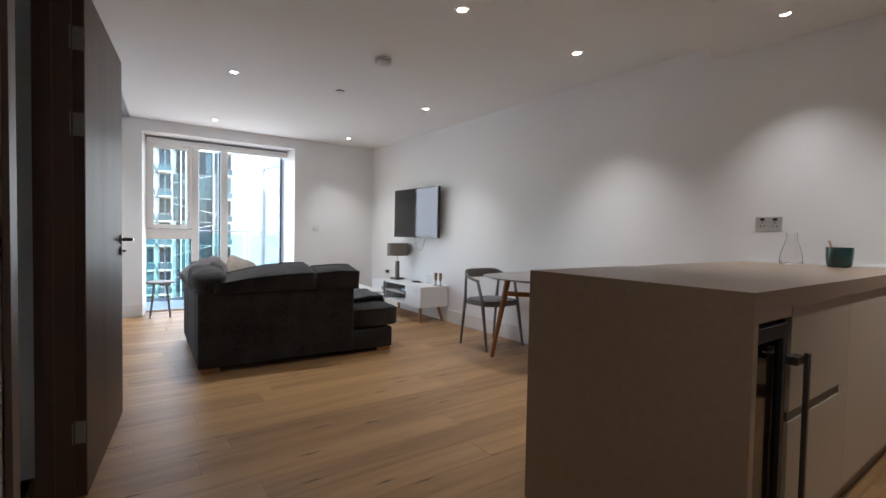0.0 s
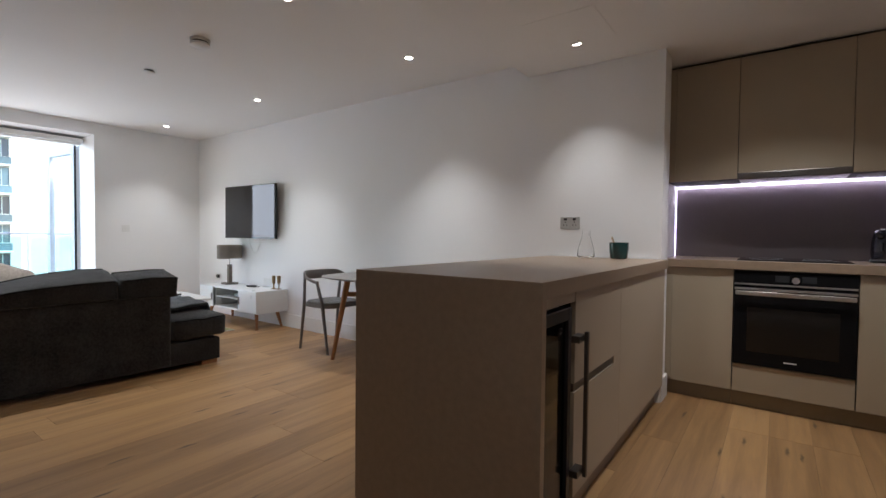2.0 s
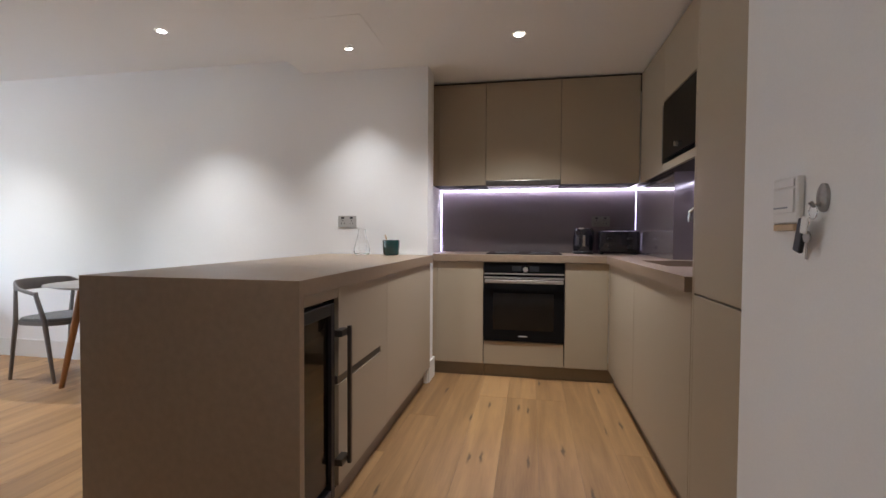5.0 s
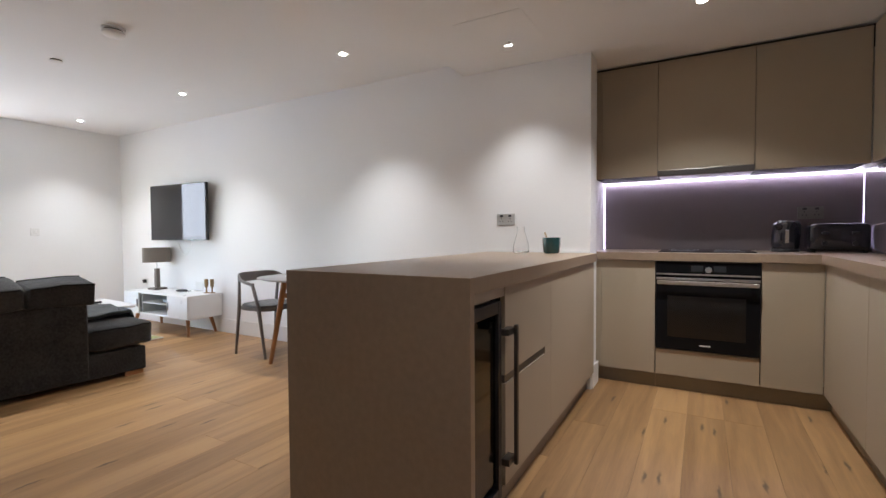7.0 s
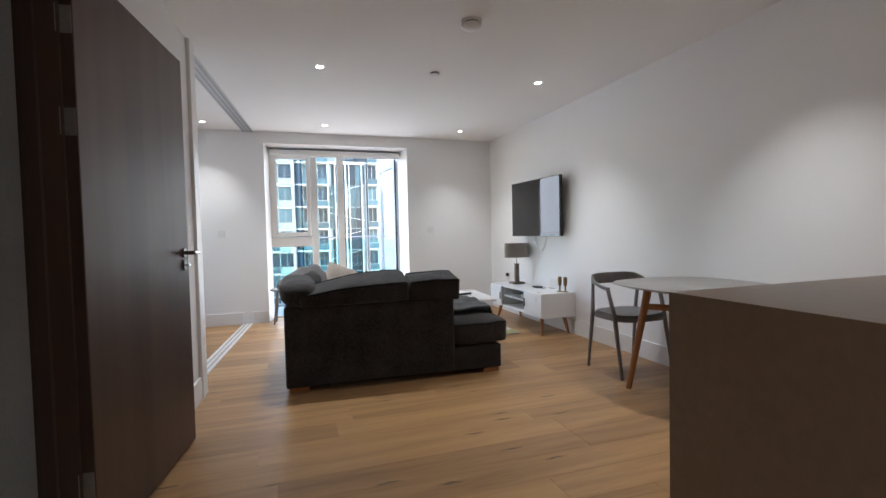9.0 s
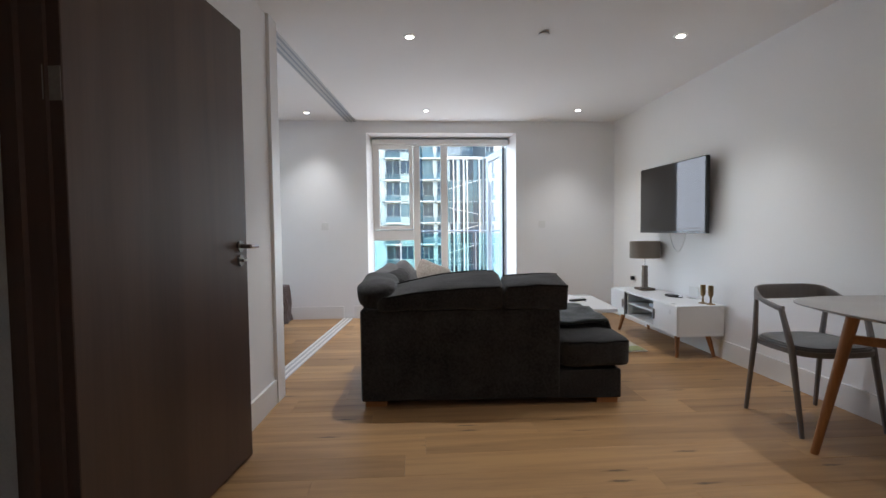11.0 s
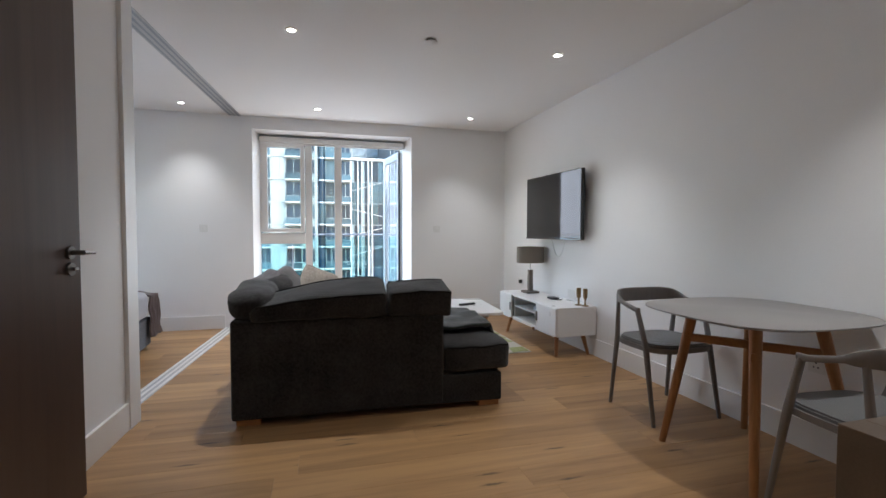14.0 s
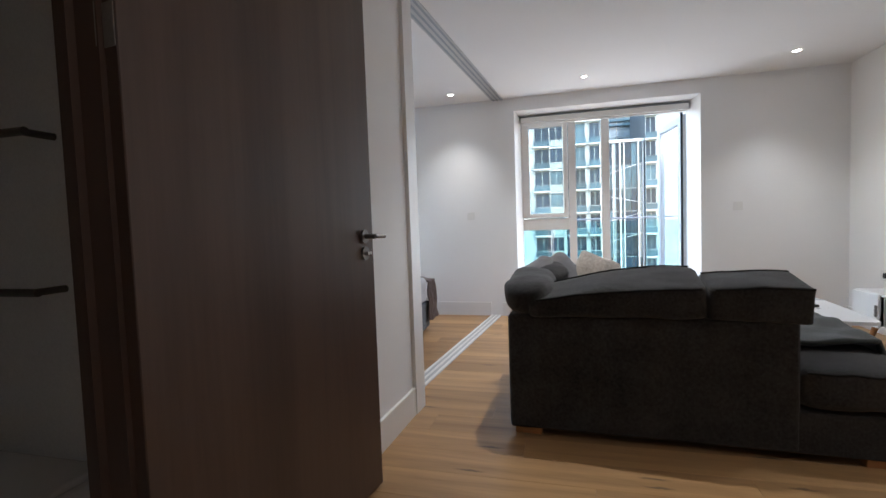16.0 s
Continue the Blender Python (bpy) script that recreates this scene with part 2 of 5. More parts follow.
TILE = surf("bathroom_tile", (0.84, 0.86, 0.86), 0.35, var=0.08, scale=3)
ENAMEL = surf("white_enamel", (0.78, 0.78, 0.77), 0.15, var=0.02)
LED = glow("led_strip", (0.80, 0.74, 1.0), LEDS)
LEDV = glow("dim_led_strip", (0.72, 0.64, 1.0), LEDS * 0.28)
BULB = glow("downlight_lens", (1.0, 0.95, 0.88), BULBS)
WLED = glow("cooler_light", (1.0, 0.62, 0.25), 0.08)
CONC = surf("balcony_paving", (0.58, 0.58, 0.57), 0.7, var=0.1, scale=4, bump=0.1)
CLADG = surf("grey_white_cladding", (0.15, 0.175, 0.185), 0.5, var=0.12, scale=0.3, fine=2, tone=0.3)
CLADB = surf("pale_blue_cladding", (0.28, 0.34, 0.43), 0.6, var=0.06, scale=0.1, fine=1)
CLAD = surf("pale_cladding", (0.40, 0.445, 0.455), 0.5, var=0.05, scale=0.3, fine=6)
CLADT = surf("aqua_spandrel", (0.17, 0.25, 0.265), 0.3, var=0.1, scale=0.5, fine=3, tone=0.4)
FGLASS = surf("facade_glass", (0.032, 0.070, 0.095), 0.12, var=0.7, scale=0.25, fine=1.2, tone=0.9, wear=0.04)
FDARK = surf("facade_dark_glass", (0.008, 0.022, 0.042), 0.12, var=0.7, scale=0.4, fine=2, tone=0.9)
for glazing in (FGLASS, FDARK):
    glazing.node_tree.nodes["Principled BSDF"].inputs["Specular IOR Level"].default_value = 0.2
FPALE = surf("facade_pale_glass", (0.13, 0.195, 0.24), 0.15, var=0.5, scale=0.3, fine=1.5, tone=0.6)
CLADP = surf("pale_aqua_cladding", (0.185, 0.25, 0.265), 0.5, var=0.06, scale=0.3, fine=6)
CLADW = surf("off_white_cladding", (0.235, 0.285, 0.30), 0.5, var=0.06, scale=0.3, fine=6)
STEELO = surf("facade_steel", (0.30, 0.33, 0.36), 0.4, metal=0.6, var=0.1)
GROUND = surf("street", (0.12, 0.12, 0.12), 0.8, var=0.2, scale=0.2, fine=4)

# ---- building helpers ----


def box(x0, x1, y0, y1, z0, z1, bev=0.0, seg=2, bm=None):
    bm = bm or bmesh.new()
    r = bmesh.ops.create_cube(bm, size=1)
    bmesh.ops.scale(bm, vec=(x1 - x0, y1 - y0, z1 - z0), verts=r["verts"])
    bmesh.ops.translate(bm, vec=((x0 + x1) / 2, (y0 + y1) / 2, (z0 + z1) / 2), verts=r["verts"])
    if bev:
        es = list({e for v in r["verts"] for e in v.link_edges})
        bmesh.ops.bevel(bm, geom=es, offset=bev, segments=seg, affect="EDGES", profile=0.5)
    return bm


def prism(pts, z0, z1, bm=None):
    """An upright slab over a plan outline."""
    bm = bm or bmesh.new()
    low = [bm.verts.new((x, y, z0)) for x, y in pts]
    top = [bm.verts.new((x, y, z1)) for x, y in pts]
    k = len(pts)
    for i in range(k):
        bm.faces.new((low[i], low[(i + 1) % k], top[(i + 1) % k], top[i]))
    bm.faces.new(top)
    bm.faces.new(low[::-1])
    bmesh.ops.recalc_face_normals(bm, faces=bm.faces)
    return bm


def rod(a, b, r0, r1=None, seg=16, bm=None, caps=True):
    """A tapered round bar from a to b."""
    bm = bm or bmesh.new()
    a, b = Vector(a), Vector(b)
    r = bmesh.ops.create_cone(bm, cap_ends=caps, segments=seg, radius1=r0, radius2=r0 if r1 is None else r1, depth=(b - a).length)
    q = (b - a).to_track_quat("Z", "Y").to_matrix().to_4x4()
    bmesh.ops.transform(bm, matrix=Matrix.Translation((a + b) / 2) @ q, verts=r["verts"])
    return bm


def lathe(profile, seg=32, bm=None, sx=1.0, sy=1.0):
    """A turned shape from (radius, height) pairs."""
    bm = bm or bmesh.new()
    rings = []
    for r, z in profile:
        rings.append([bm.verts.new((max(r, 0.0004) * sx * math.cos(2 * math.pi * i / seg), max(r, 0.0004) * sy * math.sin(2 * math.pi * i / seg), z)) for i in range(seg)])
    for p, q in zip(rings, rings[1:]):
        for i in range(seg):
            bm.faces.new((p[i], p[(i + 1) % seg], q[(i + 1) % seg], q[i]))
    bmesh.ops.recalc_face_normals(bm, faces=bm.faces)
    return bm


def sweep(points, width, height, bm=None, ups=None):
    """A bar with a rounded flat section along a line of points; width is sideways, height upward (numbers or lists)."""
    bm = bm or bmesh.new()
    pts = [Vector(p) for p in points]
    k = len(pts)
    rings = []
    for i, p in enumerate(pts):
        d = (pts[min(i + 1, k - 1)] - pts[max(i - 1, 0)]).normalized()
        up = Vector(ups[i]) if ups else Vector((0, 0, 1))
        if abs(d.dot(up)) > 0.97:
            up = Vector((0, 1, 0))
        side = d.cross(up).normalized()
        up = side.cross(d).normalized()
        w = width[i] if isinstance(width, (list, tuple)) else width
        hh = height[i] if isinstance(height, (list, tuple)) else height
        ring = []
        for a in range(12):
            c, s = math.cos(a * math.pi / 6), math.sin(a * math.pi / 6)
            c, s = math.copysign(abs(c) ** 0.55, c), math.copysign(abs(s) ** 0.55, s)
            ring.append(bm.verts.new(p + side * (w / 2 * c) + up * (hh / 2 * s)))
        rings.append(ring)
    for p, q in zip(rings, rings[1:]):
        for i in range(12):
            bm.faces.new((p[i], p[(i + 1) % 12], q[(i + 1) % 12], q[i]))
    bm.faces.new(rings[0])
    bm.faces.new(rings[-1][::-1])
    bmesh.ops.recalc_face_normals(bm, faces=bm.faces)
    return bm


def cushion(w, d, h, seed=0, puff=0.35, n=16, crown=0.0, sag=0.012, sharp=9.0):
    """A stuffed cushion: flat-sided block that swells in the middle, with soft dents. Base at z 0, centred in x and y."""
    bm = bmesh.new()
    bmesh.ops.create_cube(bm, size=2)
    bmesh.ops.subdivide_edges(bm, edges=bm.edges[:], cuts=n, use_grid_fill=True)
    for v in bm.verts:
        x, y, z = v.co
        e = max(abs(x), abs(y), abs(z))
        p = sharp
        rr = (abs(x) ** p + abs(y) ** p + abs(z) ** p) ** (1 / p)
        x, y, z = x / rr * e, y / rr * e, z / rr * e
        swell = (1 - x * x) * (1 - y * y)
        zz = z * (1 - puff + puff * swell ** 0.5) if swell > 0 else z * (1 - puff)
        q = Vector((x * w / 2, y * d / 2, zz * h / 2 + crown * (1 - x * x)))
        q += noise.noise_vector(q * 5.0 + Vector((seed * 7.3, seed, 0))) * sag
        q += noise.noise_vector(q * 17.0 + Vector((seed, seed * 3.1, 4))) * sag * 0.3
        v.co = q + Vector((0, 0, h / 2))
    for f in bm.faces:
        f.smooth = True
    return bm


def smooth(bm, on=True):
    for f in bm.faces:
        f.smooth = on
    return bm


def part(name, bm, material, parent=None, label="", m=None, flat=True):
    """Links a bmesh as one mesh object under a thing or a part."""
    me = bpy.data.meshes.new(name)
    bmesh.ops.recalc_face_normals(bm, faces=bm.faces)
    bm.to_mesh(me)
    bm.free()
    me.materials.append(material)
    if not flat:
        me.shade_smooth()
    ob = new(name, me)
    if parent is not None:
        ob.parent = parent
    if m is not None:
        ob.matrix_basis = m
    if label:
        ob["label"] = label
    return ob


def round_part(name, bm, material, parent=None, label="", m=None):
    """The same with smooth shading that keeps edges sharper than 40 degrees."""
    ob = part(name, bm, material, parent, label, m, flat=False)
    ob.data.set_sharp_from_angle(angle=radians(40))
    return ob


def thing(name, label, category, m=None, group="", kind=""):
    ob = new(name)
    ob.empty_display_size = 0.1
    if m is not None:
        ob.matrix_basis = m
    return tagged(ob, label, category, group, kind)


def structure(name, bm, material, label="", category="wall"):
    return tagged(part(name, bm, material), label, category, kind="structure")


# ---- the shell ----
CZ, KZ = 2.42, 2.315          # ceiling, lowered kitchen ceiling
TVX, WINY, KY = 3.43, 7.03, -0.42


def left_x(y):
    """Face of the wall with the door, which runs slightly askew."""
    return 0.006 - 0.04 * (4.372 - y)


def along(y0, y1, z0, z1, out=0.0, thick=0.11, bm=None):
    return prism([(left_x(y0) + out, y0), (left_x(y1) + out, y1), (left_x(y1) - thick, y1), (left_x(y0) - thick, y0)], z0, z1, bm)


sub = structure("floor", box(-3.4, 4.5, -1.3, 7.33, -0.2, -0.012), GAPS, "dark bedding under the oak floorboards", "floor")
w = along(-0.455, 1.62, 0, CZ)
along(2.655, 4.372, 0, CZ, bm=w)
along(1.62, 2.655, 2.06, CZ, bm=w)
wall_west = structure("wall_west", w, WALL, "white painted wall with a doorway")
wall_east = structure("wall_east", box(TVX, TVX + 0.2, 0.88, WINY + 0.3, 0, CZ + 0.1), WALL, "long white painted wall behind the television")
w = box(-3.4, 0.317, WINY, WINY + 0.3, 0, CZ + 0.1)
box(2.174, TVX, WINY, WINY + 0.3, 0, CZ + 0.1, bm=w)
box(0.317, 2.174, WINY, WINY + 0.3, 2.28, CZ + 0.1, bm=w)
wall_north = structure("wall_north", w, WALL, "white painted wall with a tall balcony window")
w = box(TVX + 0.2, 4.4, 0.935, 1.05, 0, KZ)
box(3.215, 4.25, -1.05, -0.735, 0.946, 1.489, bm=w)
box(4.25, 4.4, -1.2, 0.935, 0, KZ, bm=w)
box(1.52, 4.25, -1.2, -1.05, 0, KZ, bm=w)
wall_kitchen = structure("wall_kitchen", w, WALL, "white walls of the kitchen recess")
wall_south = structure("wall_south", box(-0.4, 1.52, -1.2, KY, 0, KZ), WALL, "plain white wall beside the tall kitchen unit")
ceiling = structure("ceiling", box(-3.4, TVX + 0.2, 1.85, WINY + 0.3, CZ, CZ + 0.1), CEIL, "flat off-white ceiling with downlights", "ceiling")
ceiling_kitchen = structure("ceiling_kitchen", box(-0.4, 4.4, -1.2, 1.85, KZ, CZ + 0.1), CEIL, "slightly lowered off-white kitchen ceiling", "ceiling")
# bedroom beyond the sliding partition, and the unlit bathroom
w = box(-3.4, -3.2, 4.25, 4.75, 0, CZ)
box(-3.4, -3.2, 6.6, WINY, 0, CZ, bm=w)
box(-3.4, -3.2, 4.75, 6.6, 0, 0.3, bm=w)
box(-3.4, -3.2, 4.75, 6.6, 2.28, CZ, bm=w)
w2 = prism([(-3.2, 4.25), (left_x(4.25) - 0.2, 4.25), (left_x(4.372) - 0.2, 4.372), (-3.2, 4.372)], 0, CZ)
wall_bedroom = structure("wall_bedroom", w, WALL, "plain white bedroom end wall")
wall_bedroom_2 = structure("wall_bedroom_2", w2, WALL, "plain white bedroom side wall")
wall_bathroom = structure("wall_bathroom", box(-2.2, -2.05, 1.0, 3.2, 0, 2.3), TILE, "grey bathroom end wall in the dark")
wall_bathroom_2 = structure("wall_bathroom_2", box(-2.05, -0.18, 2.92, 3.07, 0, 2.3), TILE, "grey bathroom wall with towel rails")
wall_bathroom_3 = structure("wall_bathroom_3", box(-2.05, -0.255, 1.0, 1.15, 0, 2.3), TILE, "grey bathroom side wall in the dark")
ceiling_bathroom = structure("ceiling_bathroom", box(-2.2, -0.25, 1.0, 3.07, 2.3, 2.4), CEIL, "plain bathroom ceiling", "ceiling")

# skirting
base = along(3.0, 4.255, 0, 0.15, out=0.016, thick=-0.0005)
box(TVX - 0.016, TVX - 0.0005, 1.62, WINY - 0.016, 0, 0.15, bm=base)
box(TVX - 0.016, TVX - 0.0005, 0.872, 0.90, 0, 0.15, bm=base)
box(2.20, TVX - 0.0005, WINY - 0.016, WINY - 0.0005, 0, 0.15, bm=base)
box(-3.2, 0.01, WINY - 0.016, WINY - 0.0005, 0, 0.15, bm=base)
box(0.14, 0.30, WINY - 0.016, WINY - 0.0005, 0, 0.15, bm=base)
box(TVX, TVX + 0.2, 0.862, 0.8795, 0, 0.15, bm=base)
baseboard = structure("baseboard", base, TRIM, "white painted skirting board", "skirting")
jamb = along(4.25, 4.385, 0, CZ, out=0.022, thick=0.215)
trim = structure("trim", jamb, TRIM, "white post at the end of the sliding partition", "trim")

# sliding partition tracks
TA, TB = Vector((-0.115, 4.372)), Vector((0.10, WINY))


def track_strip(o0, o1, z0, z1, bm=None):
    return prism([(TA.x + o0, TA.y), (TB.x + o0, TB.y), (TB.x + o1, TB.y), (TA.x + o1, TA.y)], z0, z1, bm)


ft = thing("floor_track", "flush aluminium sliding door track in the oak floor", "door track", kind="structure")
FO = -0.035
part("track_plate", track_strip(FO - 0.062, FO + 0.062, -0.01, 0.003), ALU, ft)
for o in (-0.045, 0.0, 0.045):
    part("rail", track_strip(FO + o - 0.009, FO + o + 0.009, 0.003, 0.0075), TRIM, ft, "pale raised guide rail")
ct = thing("ceiling_track", "grey sliding door track recessed in the ceiling", "door track", kind="structure")
part("track_channel", track_strip(-0.025, 0.105, CZ - 0.006, CZ - 0.0005), ALU, ct)
for o in (-0.042, 0.0, 0.042):
    part("groove", track_strip(o + 0.032, o + 0.048, CZ - 0.009, CZ - 0.006), STEELO, ct, "dark groove")

# ---- window ----
WY, WK = 7.33, 1.031
win = thing("window_1", "tall white framed balcony window with an open door", "window", pose(0, WY, 0), kind="structure")


def wx(x):
    return 0.9 + (x - 0.9) * WK


def wz(z):
    return max(0.002, 1.1 + (z - 1.1) * WK)


lining = prism([(0.3165, WINY + 0.001), (0.318, WINY + 0.001), (0.372, WY), (0.3165, WY)], 0.001, 2.28)
prism([(2.1745, WINY + 0.001), (2.1745, WY), (2.108, WY), (2.173, WINY + 0.001)], 0.001, 2.28, lining)
bmesh.ops.recalc_face_normals(lining, faces=lining.faces[:])
head = prism([(WINY + 0.001, 2.281), (WINY + 0.001, 2.2785), (WY, 2.252), (WY, 2.281)], 0.3175, 2.1735)
for v in head.verts:
    v.co = (v.co.z, v.co.x, v.co.y)
bmesh.ops.recalc_face_normals(head, faces=head.faces[:])
structure("window_reveal", lining, TRIM, "white splayed lining of the window opening", "window reveal")
structure("window_reveal_head", head, TRIM, "white lining above the window", "window reveal")


def bars(*spans, y0=0.0, y1=0.06, bev=0.004, fitted=True):
    bm = bmesh.new()
    for x0, x1, z0, z1 in spans:
        if fitted:
            x0, x1, z0, z1 = wx(x0), wx(x1), wz(z0), wz(z1)
        box(x0, x1, y0, y1, z0, z1, bev, 1, bm)
    return bm


part("window_frame", bars((0.319, 0.375, 0.002, 2.278), (2.085, 2.172, 0.002, 2.278), (0.375, 2.085, 2.17, 2.278), (0.375, 1.32, 0.002, 0.055)), FRAME, win)
part("mullion", bars((0.89, 0.97, 0.055, 2.17)), FRAME, win)
part("mullion", bars((1.235, 1.32, 0.055, 2.17)), FRAME, win)
part("transom", bars((0.375, 0.89, 0.955, 1.085)), FRAME, win)
sash = part("sash", bars((0.385, 0.465, 1.092, 2.165), (0.835, 0.885, 1.092, 2.165), (0.465, 0.835, 2.10, 2.165), (0.465, 0.835, 1.092, 1.14), y0=-0.02, y1=0.045), FRAME, win, "opening casement of the window")
part("sash_handle", box(wx(0.84), wx(0.855), -0.05, -0.02, 1.2, 1.31, 0.004), STEEL, sash)
for x0, x1, z0, z1 in ((0.46, 0.84, 1.13, 2.11), (0.37, 0.895, 0.05, 0.96), (0.965, 1.24, 0.05, 2.175)):
    g = part("pane", box(wx(x0), wx(x1), 0.025, 0.031, wz(z0), wz(z1)), PANE, win)
    g.visible_shadow = False
part("threshold", box(wx(1.32), wx(2.085), -0.02, 0.12, -0.004, 0.018, 0.004), ALU, win)
part("window_sill", box(0.318, 2.173, WINY - WY + 0.001, 0.06, -0.011, 0.0005), FLOOR, win)
bl = thing("roller_blind", "white rolled-up blind cassette at the window head", "blind", pose(0, 7.25, 0))
part("cassette", box(0.372, 2.115, -0.035, 0.05, 2.172, 2.238, 0.012), FRAME, bl)
part("bottom_bar", box(0.38, 2.10, -0.012, 0.006, 2.154, 2.171, 0.003), TRIM, bl)
# solid strip stands in for the line of shade over the cassette
part("shadow_line", box(0.373, 2.112, -0.03, 0.04, 2.241, 2.2495), STEELO, bl, "dark strip standing in for the shaded gap above the cassette")
bd = thing("door_2", "white framed glass balcony door standing open outwards", "door", pose(2.100, 7.40, 0, 0, 0, 97.6), kind="structure")
part("door_frame", bars((0.0, 0.085, 0.02, 2.16), (0.665, 0.75, 0.02, 2.16), (0.085, 0.665, 2.07, 2.16), (0.085, 0.665, 0.02, 0.13), y0=-0.03, y1=0.03, fitted=False), FRAME, bd)
g = part("pane", box(0.08, 0.67, -0.003, 0.003, 0.125, 2.075), PANE, bd)
g.visible_shadow = False
part("door_handle", rod((0.705, 0.03, 1.06), (0.705, 0.075, 1.06), 0.009, bm=rod((0.705, 0.07, 1.06), (0.59, 0.07, 1.06), 0.009)), STEEL, bd)
# black strip put in for the dark gap beside the door hinges
part("seal", box(-0.010, 0.0, 0.012, 0.034, 0.02, 2.18), BLACKP, bd, "black strip for the dark gap at the hinge side")

# ---- balcony ----
balcony = structure("balcony", box(-0.6, 3.2, 7.40, 8.75, -0.25, -0.06), CONC, "pale paved balcony floor", "balcony")
rail = thing("balustrade", "glass balcony balustrade with a slim steel handrail", "railing", pose(0, 8.6, -0.06))
part("handrail", rod((-0.6, 0, 1.12), (3.2, 0, 1.12), 0.011), ALU, rail)
part("bottom_rail", box(-0.6, 3.2, -0.02, 0.02, 0.03, 0.07, 0.004), STEELO, rail)
for i in range(4):
    part("post", box(-0.536 + i * 1.2, -0.524 + i * 1.2, -0.02, 0.02, 0, 1.1, 0.002), ALU, rail)
for i in range(3):
    g = part("pane", box(-0.5 + i * 1.2, 0.6 + i * 1.2, -0.005, 0.005, 0.08, 1.08), TINT, rail)
    g.visible_shadow = False
st = thing("side_table", "small round dark side table on thin legs by the window", "side table", pose(0.50, 6.91, 0))
round_part("tabletop", lathe([(0, 0.415), (0.15, 0.415), (0.157, 0.422), (0.157, 0.43), (0.15, 0.437), (0, 0.437)], 40), GREYF, st)
for a in (40, 130, 220, 310):
    c, s = math.cos(radians(a)), math.sin(radians(a))
    round_part("leg", rod((0.09 * c, 0.09 * s, 0.416), (0.15 * c, 0.15 * s, 0.003), 0.012, 0.009), GREYF, st)

# ---- bathroom door ----
fr = thing("door_frame", "dark wood veneer door frame around the bathroom doorway", "door frame", kind="structure")
f = along(2.61, 2.655, 0, 2.06, out=0.004, thick=0.114)
part("jamb", f, DOORW, fr)
part("jamb", along(1.62, 1.665, 0, 2.06, out=0.004, thick=0.114), DOORW, fr)
part("head", along(1.665, 2.61, 2.015, 2.06, out=0.004, thick=0.114), DOORW, fr)
part("stop", along(2.592, 2.61, 0, 2.015, out=-0.055, thick=0.085), DOORW, fr)
part("architrave", along(1.56, 1.62, 0, 2.10, out=0.016, thick=-0.0045), DOORW, fr)
part("architrave", along(1.62, 2.60, 2.06, 2.12, out=0.016, thick=-0.0045), DOORW, fr)
dr = thing("door_1", "dark brown wood veneer door standing wide open", "door", pose(-0.022, 2.618, 0, 0, 0, -7.35), kind="structure")
part("leaf", box(-0.044, 0.0, 0.0, 0.954, 0.008, 2.03, 0.0025, 1), DOORW, dr)
for z in (0.225, 1.44, 1.77):
    hg = part("hinge", box(-0.038, -0.004, -0.0022, 0.0006, z, z + 0.09, 0.0008, 1), HINGE, dr, "dull steel butt hinge")
    part("hinge_plate", box(-0.088, -0.050, -0.014, -0.0095, z, z + 0.09, 0.0008, 1), HINGE, hg)
    part("knuckle", rod((-0.044, -0.008, z), (-0.044, -0.008, z + 0.09), 0.006), HINGE, hg)
hd = round_part("door_handle", rod((0, 0.887, 1.02), (0.009, 0.887, 1.02), 0.026, bm=rod((0.008, 0.887, 1.02), (0.055, 0.887, 1.02), 0.010)), NICKEL, dr, "satin nickel rose with a chrome lever")
round_part("lever", rod((0.052, 0.882, 1.02), (0.052, 0.955, 1.018), 0.0095, 0.0085), CHROME, hd)
lk = round_part("lock", rod((0, 0.887, 0.955), (0.009, 0.887, 0.955), 0.026), NICKEL, dr, "round satin nickel thumb-turn plate")
part("thumb_turn", box(0.009, 0.028, 0.875, 0.899, 0.948, 0.962, 0.003), CHROME, lk)
for z in (1.36, 0.90):
    tr = thing("towel_rail", "dark steel towel rail on the bathroom wall", "towel rail", pose(-0.62, 2.92, z), group="towel rails")
    round_part("bar", rod((-0.75, -0.09, 0), (0.0, -0.09, 0), 0.012), BRONZE, tr)
    for x in (-0.72, -0.02):
        round_part("bracket", rod((x, 0, 0), (x, -0.09, 0), 0.011), BRONZE, tr)
tub = thing("bathtub", "white enamelled bathtub against the bathroom wall", "bathtub", pose(-1.25, 2.60, 0))
bm = box(-0.78, 0.72, -0.28, 0.315, 0, 0.34, 0.03, 3)
part("shell", bm, ENAMEL, tub)
part("rim", box(-0.79, 0.73, -0.29, 0.316, 0.34, 0.365, 0.011, 3), ENAMEL, tub)
bf = structure("floor_bathroom", box(-2.05, -0.225, 1.15, 2.92, -0.011, 0.0), TILE, "grey tiled bathroom floor", "floor")

# ---- kitchen peninsula ----
TOP, UND = 0.945, 0.89
PX, PY0, PY1 = 1.46, 0.836, 1.65
wt = thing("peninsula_worktop", "taupe stone peninsula worktop with a waterfall end panel", "worktop", pose(PX, PY0, 0))
part("slab", box(0.03, TVX - PX - 0.001, 0, PY1 - PY0, UND, TOP, 0.0004, 1), STONE, wt)
part("end_panel", box(0.0, 0.03, 0.0, PY1 - PY0, 0.001, TOP, 0.0004, 1), STONE, wt, "stone end panel down to the floor")
pb = thing("peninsula_back_panel", "greige panel on the dining side of the peninsula", "cabinet panel", pose(1.491, 1.40, 0))
